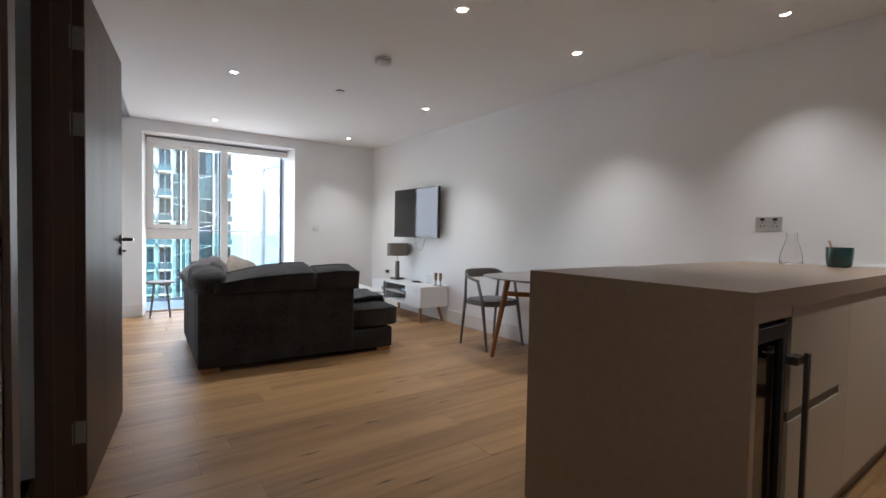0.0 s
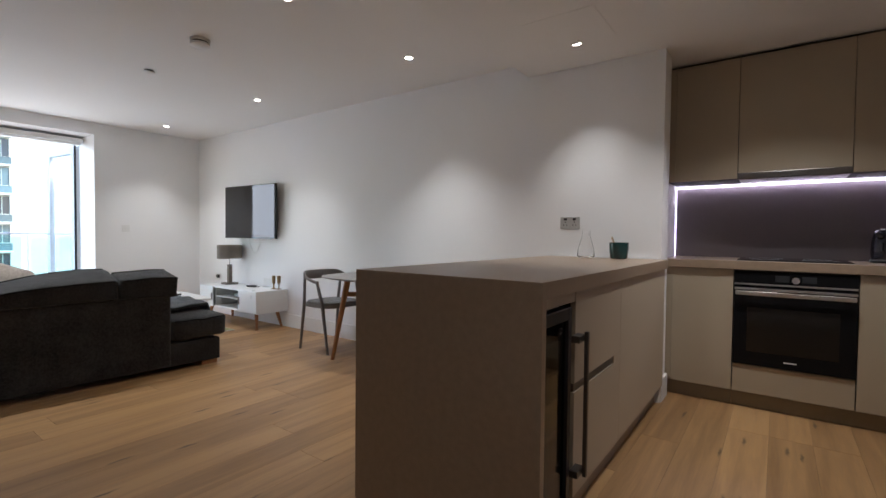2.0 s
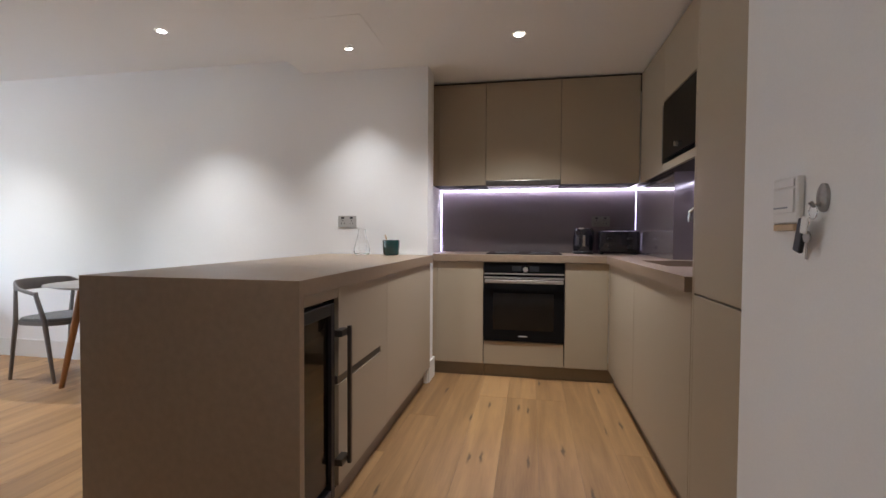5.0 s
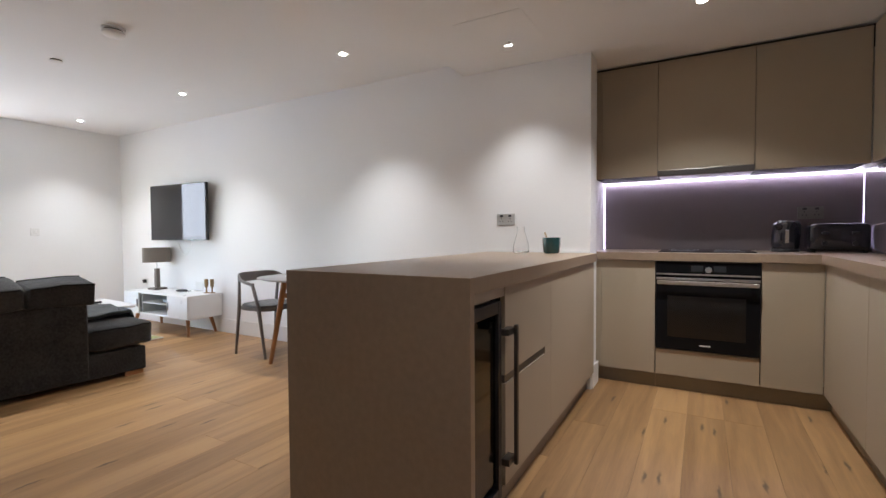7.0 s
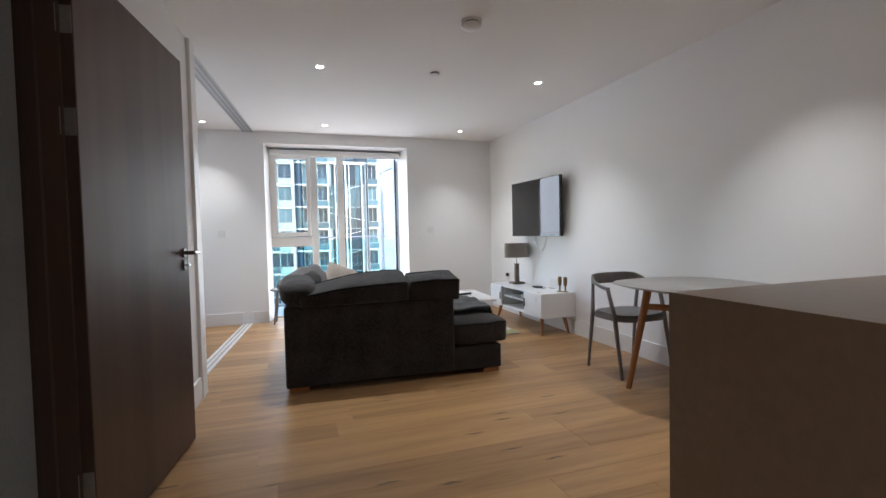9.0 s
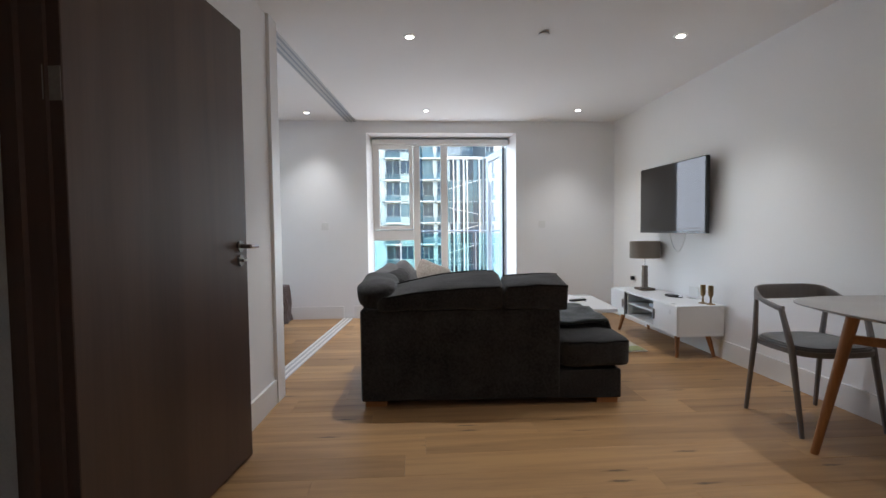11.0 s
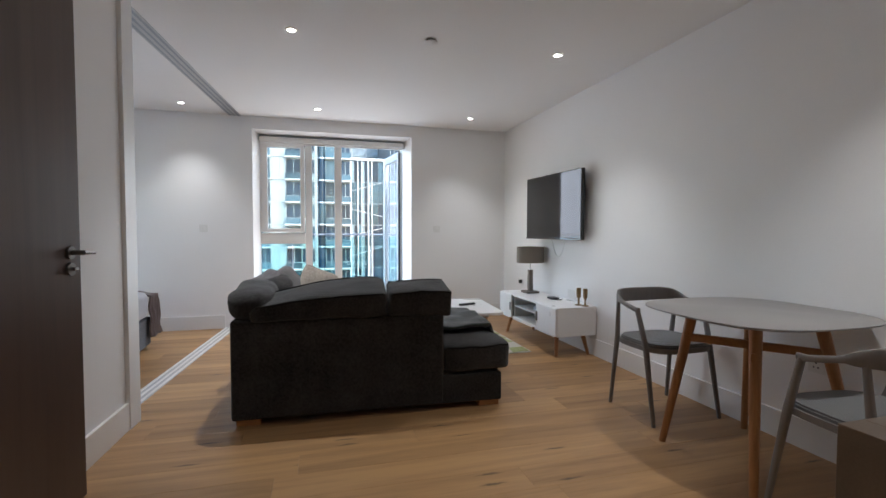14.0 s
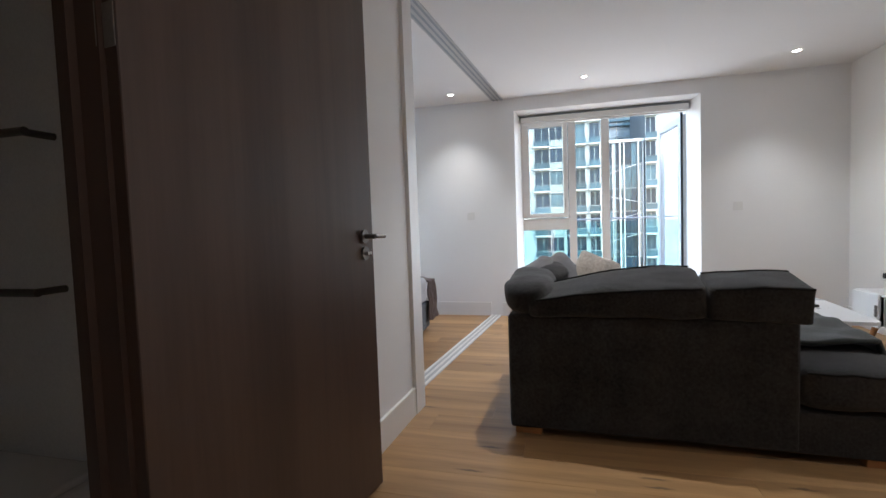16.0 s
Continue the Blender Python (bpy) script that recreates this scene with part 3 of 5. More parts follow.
part("panel", box(0, 1.937, 0, 0.02, 0.10, UND - 0.002, 0.001, 1), CAB, pb)
part("plinth", box(0, 1.937, -0.05, -0.035, 0, 0.10), PLINTH, pb)
wc = thing("wine_cooler", "slim built-in wine cooler with a dark glass door", "wine cooler", pose(1.491, 0.856, 0))
part("carcass", box(0.012, 0.30, 0.06, 0.53, 0.12, 0.845), BLACKP, wc)
part("top_filler", box(0.0, 0.30, 0.0, 0.02, 0.85, UND - 0.002, 0.001, 1), CAB, wc)
dk = part("door_frame", bars((0.004, 0.030, 0.125, 0.842), (0.262, 0.292, 0.125, 0.842), (0.03, 0.262, 0.80, 0.842), (0.03, 0.262, 0.125, 0.165), y0=0.0, y1=0.035, bev=0.002), BLACKP, wc)
part("door_glass", box(0.028, 0.264, 0.012, 0.02, 0.163, 0.802), SMOKE, dk, "smoked glass pane")
part("back_light", box(0.10, 0.20, 0.40, 0.405, 0.28, 0.62), WLED, wc, "dim amber interior light")
for z in (0.25, 0.36, 0.47, 0.58, 0.69):
    part("shelf", box(0.02, 0.28, 0.04, 0.5, z, z + 0.016, 0.003, 1), OAK, wc)
hn = part("handle", box(0.318, 0.336, -0.045, -0.030, 0.205, 0.74, 0.003), BRONZE, wc, "tall bronze bar handle")
for z in (0.215, 0.705):
    part("standoff", box(0.27, 0.336, -0.030, 0.002, z, z + 0.025, 0.002), BRONZE, hn)
part("kickplate", box(0.004, 0.30, 0.03, 0.045, 0, 0.118), PLINTH, wc)
du = thing("drawer_unit", "greige handleless two-drawer kitchen unit", "drawer unit", pose(1.80, 0.856, 0))
part("carcass", box(0.003, 0.60, 0.022, 0.54, 0.10, UND - 0.003), CABIN, du)
part("drawer_front", box(0.0, 0.600, 0, 0.02, 0.545, UND - 0.003, 0.0015, 1), CAB, du)
part("drawer_front", box(0.0, 0.600, 0, 0.02, 0.118, 0.512, 0.0015, 1), CAB, du)
part("grip_rail", box(0.0, 0.50, 0.004, 0.03, 0.513, 0.544, 0.002, 1), BRONZE, du, "recessed dark grip rail")
part("grip_end", box(0.50, 0.600, 0.0, 0.02, 0.5115, 0.5455, 0.001, 1), CAB, du)
part("plinth", box(-0.005, 0.60, 0.045, 0.06, 0, 0.118), PLINTH, du)


def base_unit(name, label, m, width, doors, z1=UND - 0.003, z0=0.105, depth=0.55, group=""):
    """A handleless base or wall unit along local x, its face at local y 0 and its body behind."""
    u = thing(name, label, "cabinet", m, group)
    part("carcass", box(0.002, width - 0.002, 0.022, depth, z0, z1), CABIN, u)
    for a, b, lo, hi in doors:
        part("door", box(a + 0.0006, b - 0.0006, 0, 0.02, lo, hi, 0.001, 1), CAB, u)
    return u


u = base_unit("base_cabinet", "greige handleless base cabinet of the peninsula", pose(2.40, 0.856, 0), 1.028, [(0, 1.028, 0.118, UND - 0.003)])
part("plinth", box(0, 1.028, 0.045, 0.06, 0, 0.118), PLINTH, u)

# ---- oven run (faces west) and sink run (faces north) ----
OX, SY = 3.66, -0.43


def west(y, x=OX, z=0):
    """Units that face west: local x runs south, local y runs east."""
    return pose(x, y, z, 0, 0, -90)


u = base_unit("base_cabinet", "greige handleless base cabinet beside the oven", west(0.93), 0.439, [(0, 0.08, 0.105, 0.887), (0.08, 0.439, 0.105, 0.887)], group="base cabinets")
part("plinth", box(0, 0.439, 0.045, 0.06, 0, 0.104), PLINTH, u)
u = base_unit("base_cabinet", "greige handleless corner base cabinet", west(-0.117), 0.312, [(0, 0.312, 0.105, 0.887)], group="base cabinets")
part("plinth", box(0, 0.36, 0.045, 0.06, 0, 0.104), PLINTH, u)
ov = thing("oven", "built-in black glass oven with a steel control strip", "oven", west(0.488))
part("housing", box(0.002, 0.601, 0.03, 0.55, 0.105, 0.887), CABIN, ov)
part("drawer_front", box(0.003, 0.600, 0, 0.02, 0.105, 0.281, 0.0015, 1), CAB, ov, "greige panel under the oven")
od = part("door", box(0.004, 0.599, -0.012, 0.03, 0.287, 0.752, 0.003), BLACKG, ov)
part("door_window", box(0.075, 0.525, -0.0135, -0.0125, 0.375, 0.655), surf("oven_window", (0.009, 0.008, 0.007), 0.12, var=0.2), od, "slightly lighter oven window")
hb = part("handle", box(0.012, 0.591, -0.055, -0.040, 0.733, 0.760, 0.006, 3), STEEL, od, "steel bar handle")
for x in (0.04, 0.545):
    part("standoff", box(x, x + 0.02, -0.040, -0.012, 0.738, 0.755, 0.002), STEEL, hb)
part("steel_strip", box(0.004, 0.599, -0.014, 0.03, 0.762, 0.776, 0.002), STEEL, ov)
cp = part("control_panel", box(0.004, 0.599, -0.012, 0.03, 0.778, 0.880, 0.003), BLACKG, ov)
part("steel_trim", box(0.004, 0.599, -0.014, -0.011, 0.796, 0.806, 0.001), STEEL, cp)
part("display", box(0.215, 0.285, -0.0135, -0.0118, 0.822, 0.862), surf("oven_display", (0.03, 0.032, 0.036), 0.1, var=0.1), cp, "dark display window")
part("display", box(0.345, 0.415, -0.0135, -0.0118, 0.822, 0.862), surf("oven_display_2", (0.03, 0.032, 0.036), 0.1, var=0.1), cp, "dark display window")
round_part("dial", rod((0.315, -0.012, 0.836), (0.315, -0.040, 0.836), 0.021, 0.019), CHROME, cp, "chrome control dial")
part("maker_mark", box(0.268, 0.332, -0.0135, -0.0125, 0.325, 0.333), PLATE, od, "small pale lettering bar")
part("plinth", box(0, 0.605, 0.045, 0.06, 0, 0.104), PLINTH, ov)


def north(x, y=SY, z=0):
    """Units that face north: local x runs west, local y runs south."""
    return pose(x, y, z, 0, 0, 180)


u = base_unit("base_cabinet", "greige handleless base cabinet under the sink", north(3.655), 0.80, [(0.0, 0.80, 0.105, 0.887)], group="base cabinets")
part("plinth", box(-0.02, 0.80, 0.045, 0.06, 0, 0.104), PLINTH, u)
u = base_unit("base_cabinet", "greige handleless base cabinet under the sink", north(2.853), 0.915, [(0, 0.915, 0.105, 0.887)], group="base cabinets")
part("plinth", box(0, 0.80, 0.045, 0.06, 0, 0.104), PLINTH, u)
tu = thing("tall_unit", "full-height greige handleless fridge unit", "tall cabinet", north(1.935, y=-0.43))
part("side_panel", box(0.0, 0.02, 0.0, 0.615, 0.0, KZ - 0.002, 0.001, 1), CAB, tu)
part("carcass", box(0.022, 0.41, 0.022, 0.615, 0.1, KZ - 0.01), CABIN, tu)
part("door", box(0.024, 0.41, -0.001, 0.02, 0.105, 0.884, 0.0015, 1), CAB, tu)
part("door", box(0.024, 0.41, -0.001, 0.02, 0.89, KZ - 0.006, 0.0015, 1), CAB, tu)
part("plinth", box(0.02, 0.41, 0.045, 0.06, 0, 0.1), PLINTH, tu)
w2 = thing("kitchen_worktop", "L-shaped taupe stone kitchen worktop", "worktop")
part("slab", box(3.635, 4.249, -1.049, 0.934, UND, TOP, 0.002, 1), STONE, w2)
bm = box(1.937, 3.6345, -1.049, -0.93, UND, TOP)
box(1.937, 3.6345, -0.52, -0.405, UND, TOP, bm=bm)
box(1.937, 2.55, -0.93, -0.52, UND, TOP, bm=bm)
box(3.10, 3.6345, -0.93, -0.52, UND, TOP, bm=bm)
part("slab", bm, STONE, w2)
# thin white strip where the worktop meets the wall
up = structure("upstand", box(3.415, TVX - 0.0005, 0.90, 1.65, TOP, TOP + 0.012), WHITE, "thin white strip along the back of the worktop", "trim")
sk = thing("sink", "steel undermount sink in the stone worktop", "sink", pose(2.82, -0.725, TOP - 0.06))
bm = bmesh.new()
for a in ((-0.28, 0.28, -0.21, 0.21, -0.16, -0.155), (-0.28, -0.27, -0.21, 0.21, -0.155, 0.0), (0.27, 0.28, -0.21, 0.21, -0.155, 0), (-0.27, 0.27, -0.21, -0.2, -0.155, 0), (-0.27, 0.27, 0.2, 0.21, -0.155, 0)):
    box(*a, bm=bm)
part("bowl", bm, STEEL, sk)
tp = thing("tap", "chrome swan-neck kitchen tap", "tap", pose(2.93, -0.955, TOP))
pts = [(0, 0, 0.05 + 0.028 * i) for i in range(9)] + [(0.12 * (1 - math.cos(a)), 0.075 * (1 - math.cos(a)), 0.275 + 0.06 * math.sin(a)) for a in [math.pi * k / 10 for k in range(1, 11)]] + [(0.24, 0.15, 0.235)]
round_part("spout", sweep(pts, 0.026, 0.026), CHROME, tp)
round_part("base", lathe([(0, 0), (0.027, 0), (0.027, 0.05), (0.016, 0.056), (0, 0.056)], 24), CHROME, tp)
round_part("lever", rod((0, 0.02, 0.05), (-0.02, 0.08, 0.085), 0.007), CHROME, tp)
hob = thing("hob", "flush black glass induction hob", "hob", pose(3.99, 0.19, TOP))
part("glass", box(-0.25, 0.25, -0.29, 0.29, 0.0, 0.006, 0.002, 1), BLACKG, hob)
for x, y, r in ((-0.12, -0.14, 0.09), (-0.12, 0.14, 0.075), (0.11, -0.14, 0.075), (0.11, 0.14, 0.1)):
    round_part("zone_ring", lathe([(r, 0.0061), (r, 0.0067), (r - 0.003, 0.0067), (r - 0.003, 0.0061)], 40), STEELO, hob, m=pose(x, y, 0))
sb = structure("splashback", box(4.238, 4.2495, -0.734, 0.9345, TOP + 0.0005, 1.489), SPLASH, "glossy plum glass splashback", "splashback")
sb2 = structure("splashback_2", box(3.2155, 4.2375, -0.735, -0.726, TOP + 0.0015, 1.489, bm=box(3.206, 3.215, -1.04, -0.726, TOP + 0.0015, 1.489, bm=box(1.937, 3.2055, -1.0495, -1.040, TOP + 0.0005, 1.489))), SPLASH, "glossy plum glass splashback behind the sink", "splashback")
# wall units
UX, UY, UZ0, UZ1 = 3.82, -0.66, 1.49, 2.294
u = base_unit("wall_cabinet", "greige handleless wall cabinet", west(0.93, UX), 0.434, [(0, 0.055, UZ0, UZ1), (0.055, 0.434, UZ0, UZ1)], UZ1, UZ0 + 0.004, 0.42, group="wall cabinets")
u = base_unit("wall_cabinet", "greige wall cabinet over a slim extractor hood", west(0.494, UX), 0.578, [(0, 0.578, 1.528, UZ1)], UZ1, 1.53, 0.42, group="wall cabinets")
hood = thing("extractor_hood", "slim stainless steel extractor hood under the cabinet", "extractor hood", west(0.494, UX))
part("body", box(0.004, 0.574, 0.0, 0.41, 1.488, 1.526), HOODS, hood)
part("visor", box(0.002, 0.576, -0.022, 0.0, 1.482, 1.524, 0.004), HOODS, hood, "dark brushed steel pull-out lip")
for x in (0.10, 0.42):
    round_part("lamp", rod((x + 0.03, 0.10, 1.4872), (x + 0.03, 0.10, 1.4878), 0.028), PLATE, hood, "small round hood lamp, unlit")
u = base_unit("wall_cabinet", "greige handleless wall cabinet", west(-0.086, UX), 0.573, [(0, 0.573, UZ0, UZ1)], UZ1, UZ0 + 0.004, 0.42, group="wall cabinets")
u = base_unit("wall_cabinet", "greige handleless wall cabinet above the sink run", north(3.815, UY), 0.595, [(0.01, 0.595, UZ0, UZ1)], UZ1, UZ0 + 0.004, 0.38, group="wall cabinets")
u = base_unit("wall_cabinet", "greige wall cabinet housing a built-in microwave", north(3.218, UY), 0.61, [(0, 0.61, UZ0, 1.535), (0, 0.61, 1.922, UZ1)], UZ1, UZ0 + 0.004, 0.38, group="wall cabinets")
mw = thing("microwave", "built-in black glass microwave with a bronze rim", "microwave", north(3.187, UY, 1.54))
part("door", box(0.018, 0.588, -0.012, 0.018, 0.016, 0.362, 0.003), BLACKG, mw)
part("trim_frame", bars((0.0, 0.018, 0.0, 0.378), (0.588, 0.604, 0.0, 0.378), (0.018, 0.588, 0.362, 0.378), (0.018, 0.588, 0.0, 0.016), y0=-0.008, y1=0.02, bev=0.001), BRONZE, mw)
round_part("dial", rod((0.30, -0.012, 0.06), (0.30, -0.03, 0.06), 0.014), STEEL, mw)
u = base_unit("wall_cabinet", "greige handleless wall cabinet above the sink run", north(2.606, UY), 0.665, [(0, 0.665, UZ0, UZ1)], UZ1, UZ0 + 0.004, 0.38, group="wall cabinets")
# dark filler painted as the shade between wall cabinets and kitchen ceiling
gap = structure("shadow_gap", box(UX + 0.03, 4.249, -1.0, 0.933, UZ1 + 0.001, KZ - 0.001, bm=box(1.94, UX + 0.03, -1.0, UY - 0.03, UZ1 + 0.001, KZ - 0.001)), CABIN, "dark filler painted as the shaded gap above the wall cabinets", "trim")
for nm, sp in (("led_strip", (4.21, 4.228, -0.72, 0.92, 1.479, 1.487)), ("led_strip", (1.95, 3.20, -1.03, -1.012, 1.478, 1.487)), ("led_strip", (4.232, 4.2365, 0.928, 0.933, 0.95, 1.476)), ("led_strip", (4.2345, 4.2365, -0.7255, -0.7235, 0.95, 1.476))):
    s = thing(nm, "lit lavender-white LED strip at the splashback edge", "led strip", group="led strips")
    part("diffuser", box(*sp), LEDV if sp[4] < 1 else LED, s)

# worktop things
kt = thing("kettle", "gloss black electric kettle", "kettle", pose(4.08, -0.285, TOP + 0.0005))
round_part("base", lathe([(0, 0), (0.082, 0), (0.084, 0.012), (0.078, 0.022), (0, 0.022)], 32), BLACKP, kt)
round_part("body", lathe([(0, 0.022), (0.076, 0.022), (0.081, 0.06), (0.078, 0.13), (0.068, 0.185), (0.06, 0.20), (0, 0.207)], 32), GLOSSB, kt)
round_part("lid", lathe([(0.05, 0.203), (0.05, 0.212), (0.03, 0.219), (0, 0.222)], 24), CHROME, kt)
round_part("spout", rod((-0.055, 0.04, 0.165), (-0.075, 0.065, 0.195), 0.022, 0.012), GLOSSB, kt)
round_part("handle", sweep([(0.05, -0.045, 0.2), (0.075, -0.075, 0.205), (0.092, -0.092, 0.18), (0.095, -0.095, 0.12), (0.085, -0.08, 0.06), (0.068, -0.06, 0.05)], 0.022, 0.016), BLACKP, kt)
part("water_gauge", box(-0.082, -0.076, -0.012, 0.012, 0.06, 0.15, 0.003), CHROME, kt)
ts = thing("toaster", "black four-slice toaster against the splashback", "toaster", pose(4.08, -0.555, TOP + 0.0005))
bm = box(-0.10, 0.10, -0.155, 0.155, 0.012, 0.19, 0.03, 4)
round_part("shell", bm, GLOSSB, ts)
for y in (-0.075, 0.075):
    part("slot", box(-0.05, -0.03, y - 0.062, y + 0.062, 0.188, 0.1915), BLACKP, ts)
    part("slot", box(0.03, 0.05, y - 0.062, y + 0.062, 0.188, 0.1915), BLACKP, ts)
    part("lever", box(-0.125, -0.1, y - 0.018, y + 0.018, 0.12, 0.135, 0.003), BLACKP, ts)
    round_part("dial", rod((-0.1, y, 0.06), (-0.112, y, 0.06), 0.016), BLACKP, ts)
for y in (-0.13, 0.13):
    part("foot", box(-0.08, 0.08, y - 0.012, y + 0.012, 0, 0.013), BLACKP, ts)
pt = thing("plant_pot", "dark teal glazed pot holding a pale wooden spoon", "pot", pose(3.30, 1.115, TOP + 0.0005))
round_part("bowl", lathe([(0, 0), (0.047, 0), (0.055, 0.01), (0.060, 0.06), (0.061, 0.108), (0.056, 0.108), (0.054, 0.02), (0, 0.015)], 36), TEAL, pt)
round_part("spoon", rod((0.02, 0.01, 0.02), (0.012, 0.05, 0.145), 0.005, 0.006), WOODP, pt)
cf = thing("carafe", "clear glass carafe with a wide base", "carafe", pose(3.30, 1.335, TOP + 0.0005))
round_part("glass", lathe([(0, 0), (0.05, 0), (0.058, 0.012), (0.056, 0.05), (0.04, 0.11), (0.027, 0.15), (0.028, 0.185), (0.026, 0.185), (0.025, 0.15), (0.037, 0.11), (0.053, 0.05), (0.055, 0.014), (0, 0.008)], 36), GLASS, cf)


def socket(name, label, m, w=0.146, h=0.086, finish=STEEL, inserts=True):
    """A wall plate in local x and z, its back at y 0, facing -y."""
    s = thing(name, label, "socket", m)
    part("plate", box(-w / 2, w / 2, -0.006, 0, -h / 2, h / 2, 0.002), finish, s)
    if inserts:
        for x in (-0.034, 0.034):
            for dx, dz in ((0, 0.006), (-0.011, -0.016), (0.011, -0.016)):
                part("pin_hole", box(x + dx - 0.003, x + dx + 0.003, -0.0068, -0.0058, dz - 0.004, dz + 0.004), BLACKP, s)
            part("rocker", box(x - 0.012, x + 0.012, -0.010, -0.006, 0.019, 0.034, 0.001), BLACKP, s)
    return s


SATIN = surf("satin_steel_plate", (0.50, 0.49, 0.47), 0.45, metal=0.25, var=0.05)
socket("double_socket", "brushed steel double socket on the white wall", pose(TVX, 1.50, 1.19, 0, 0, -90), finish=SATIN)
socket("double_socket", "steel double socket on the plum splashback", pose(4.238, -0.445, 1.215, 0, 0, -90), finish=HOODS)
socket("double_socket", "steel double socket behind the sink", pose(2.95, -1.04, 1.22, 0, 0, 180))
for x in (2.501, -0.197):
    s = socket("light_switch", "small white light switch on the wall", pose(x, WINY, 1.14, 0, 0, 0), 0.086, 0.086, PLATE, False)
    part("rocker", box(-0.013, 0.013, -0.010, -0.006, -0.02, 0.02, 0.002), PLATE, s)
sw = thing("light_switch", "thick white surface-mounted light switch beside the tall unit", "switch", pose(1.292, KY, 1.168, 0, 0, 180))
part("back_box", box(-0.050, 0.050, -0.014, 0, -0.050, 0.050, 0.004), PLATE, sw)
part("rocker", box(-0.040, 0.040, -0.018, -0.014, -0.028, 0.024, 0.002), PLATE, sw)
part("rocker", box(-0.040, 0.040, -0.0175, -0.014, 0.027, 0.044, 0.002), PLATE, sw)
part("rocker_gap", box(-0.036, 0.020, -0.0186, -0.0178, -0.018, -0.0145), STEELO, sw, "dark slot between the rockers")
part("foot_strip", box(-0.050, 0.034, -0.012, 0.0, -0.066, -0.051, 0.003), WOODP, sw, "yellowed strip under the box")
hk = thing("wall_hook", "small grey rounded adhesive hook on the white wall", "hook", pose(1.176, KY, 1.165, 0, 0, 180))
round_part("pad", lathe([(0, 0), (0.016, 0), (0.016, 0.006), (0.013, 0.009), (0, 0.010)], 28, sx=1.0, sy=1.75), HINGE, hk, m=pose(0, 0, 0, 90, 0, 0))
round_part("prong", sweep([(0, -0.008, -0.012), (0, -0.020, -0.016), (0, -0.026, -0.008)], 0.008, 0.008), HINGE, hk)
kb = thing("key_bunch", "bunch of keys with a dark fob hanging from the hook", "keys", pose(1.176, KY, 1.149, 0, 0, 180))
round_part("ring", sweep([(0.014 * math.cos(a), -0.020, -0.012 + 0.014 * math.sin(a)) for a in [2 * math.pi * k / 20 for k in range(21)]], 0.0025, 0.0025), CHROME, kb)
part("fob", box(-0.030, -0.004, -0.024, -0.014, -0.100, -0.030, 0.004, 3), BLACKP, kb, "dark plastic fob", m=pose(-0.008, 0, 0, 0, 16, 0))
part("tag", box(-0.012, 0.010, -0.030, -0.026, -0.055, -0.020, 0.003), PLATE, kb, "white plastic tag", m=pose(-0.006, 0, 0, 0, 10, 0))
round_part("key_bow", rod((-0.018, -0.022, -0.060), (-0.018, -0.019, -0.060), 0.012), HINGE, kb)
part("key_blade", box(-0.021, -0.015, -0.0215, -0.0195, -0.105, -0.068), HINGE, kb)
s = socket("double_socket", "white double socket above the television unit", pose(TVX, 6.50, 0.50, 0, 0, -90), 0.146, 0.086, PLATE, False)
part("plug", box(0.01, 0.055, -0.04, -0.006, -0.02, 0.025, 0.008), BLACKP, s, "black plug pushed in")
socket("double_socket", "white double socket low on the wall by the table", pose(TVX, 3.02, 0.45, 0, 0, -90), 0.146, 0.086, PLATE, True)
socket("double_socket", "white media socket plate behind the television unit", pose(TVX, 5.33, 0.50, 0, 0, -90), 0.146, 0.086, PLATE, False)

# ---- sofa ----
SFM = pose(0.562, 4.118, 0, 0, 0, -2.3)


def on_sofa(x, y, z, rx=0, ry=0, rz=0):
    return SFM @ pose(x, y, z, rx, ry, rz)


def wedge(bm, w, d, low, front):
    """Flatten a cushion towards its local -x end and slope its top down to the front."""
    for v in bm.verts:
        k = min(1, max(0, v.co.x / w + 0.5))
        j = min(1, max(0, v.co.y / d + 0.62))
        v.co.z *= (low + (1 - low) * k * (2 - k)) * (front + (1 - front) * j)
    return bm


def piped(bm, x0, x1, slopes, n_=12):
    """Corded seams along the front of a cushion: at each x the outermost point of the mesh along every slope (y, z)."""
    out = []
    for sy, sz in slopes:
        pts = []
        for k in range(n_ + 1):
            x = x0 + (x1 - x0) * k / n_
            near_ = sorted(bm.verts, key=lambda v: abs(v.co.x - x) - 2.0 * (sy * v.co.y + sz * v.co.z))[0].co
            pts.append((x, near_.y + 0.002 * sy, near_.z + 0.002 * sz))
        out.append([tuple(sum(pts[min(n_, max(0, k + d))][i] for d in (-1, 0, 1)) / 3 if i else pts[k][0] for i in range(3)) for k in range(n_ + 1)])
    return out


def stuffed(name, bm, m, x0, x1, slopes=((-0.72, 0.69),)):
    """A sofa cushion with its seams."""
    lines_ = piped(bm, x0, x1, slopes)
    ob = part(name, bm, SOFA, sf, m=m)
    for pts in lines_:
        round_part("piping", sweep(pts, 0.011, 0.011), SOFAL, ob, "dark corded seam")
    return ob


sf = thing("corner_sofa", "charcoal woven corner sofa with a chaise end", "sofa", SFM)
part("base", box(0.0, 1.60, 0.0, 0.97, 0.036, 0.215, 0.010, 3), SOFA, sf)
part("base", box(0.0, 0.88, 0.972, 1.37, 0.036, 0.215, 0.010, 3), SOFA, sf)
part("back_panel", box(-0.004, 1.222, -0.006, 0.20, 0.038, 0.605, 0.020, 4), SOFA, sf)
part("back_panel", box(-0.005, 0.20, 0.203, 0.93, 0.038, 0.605, 0.020, 4), SOFA, sf)
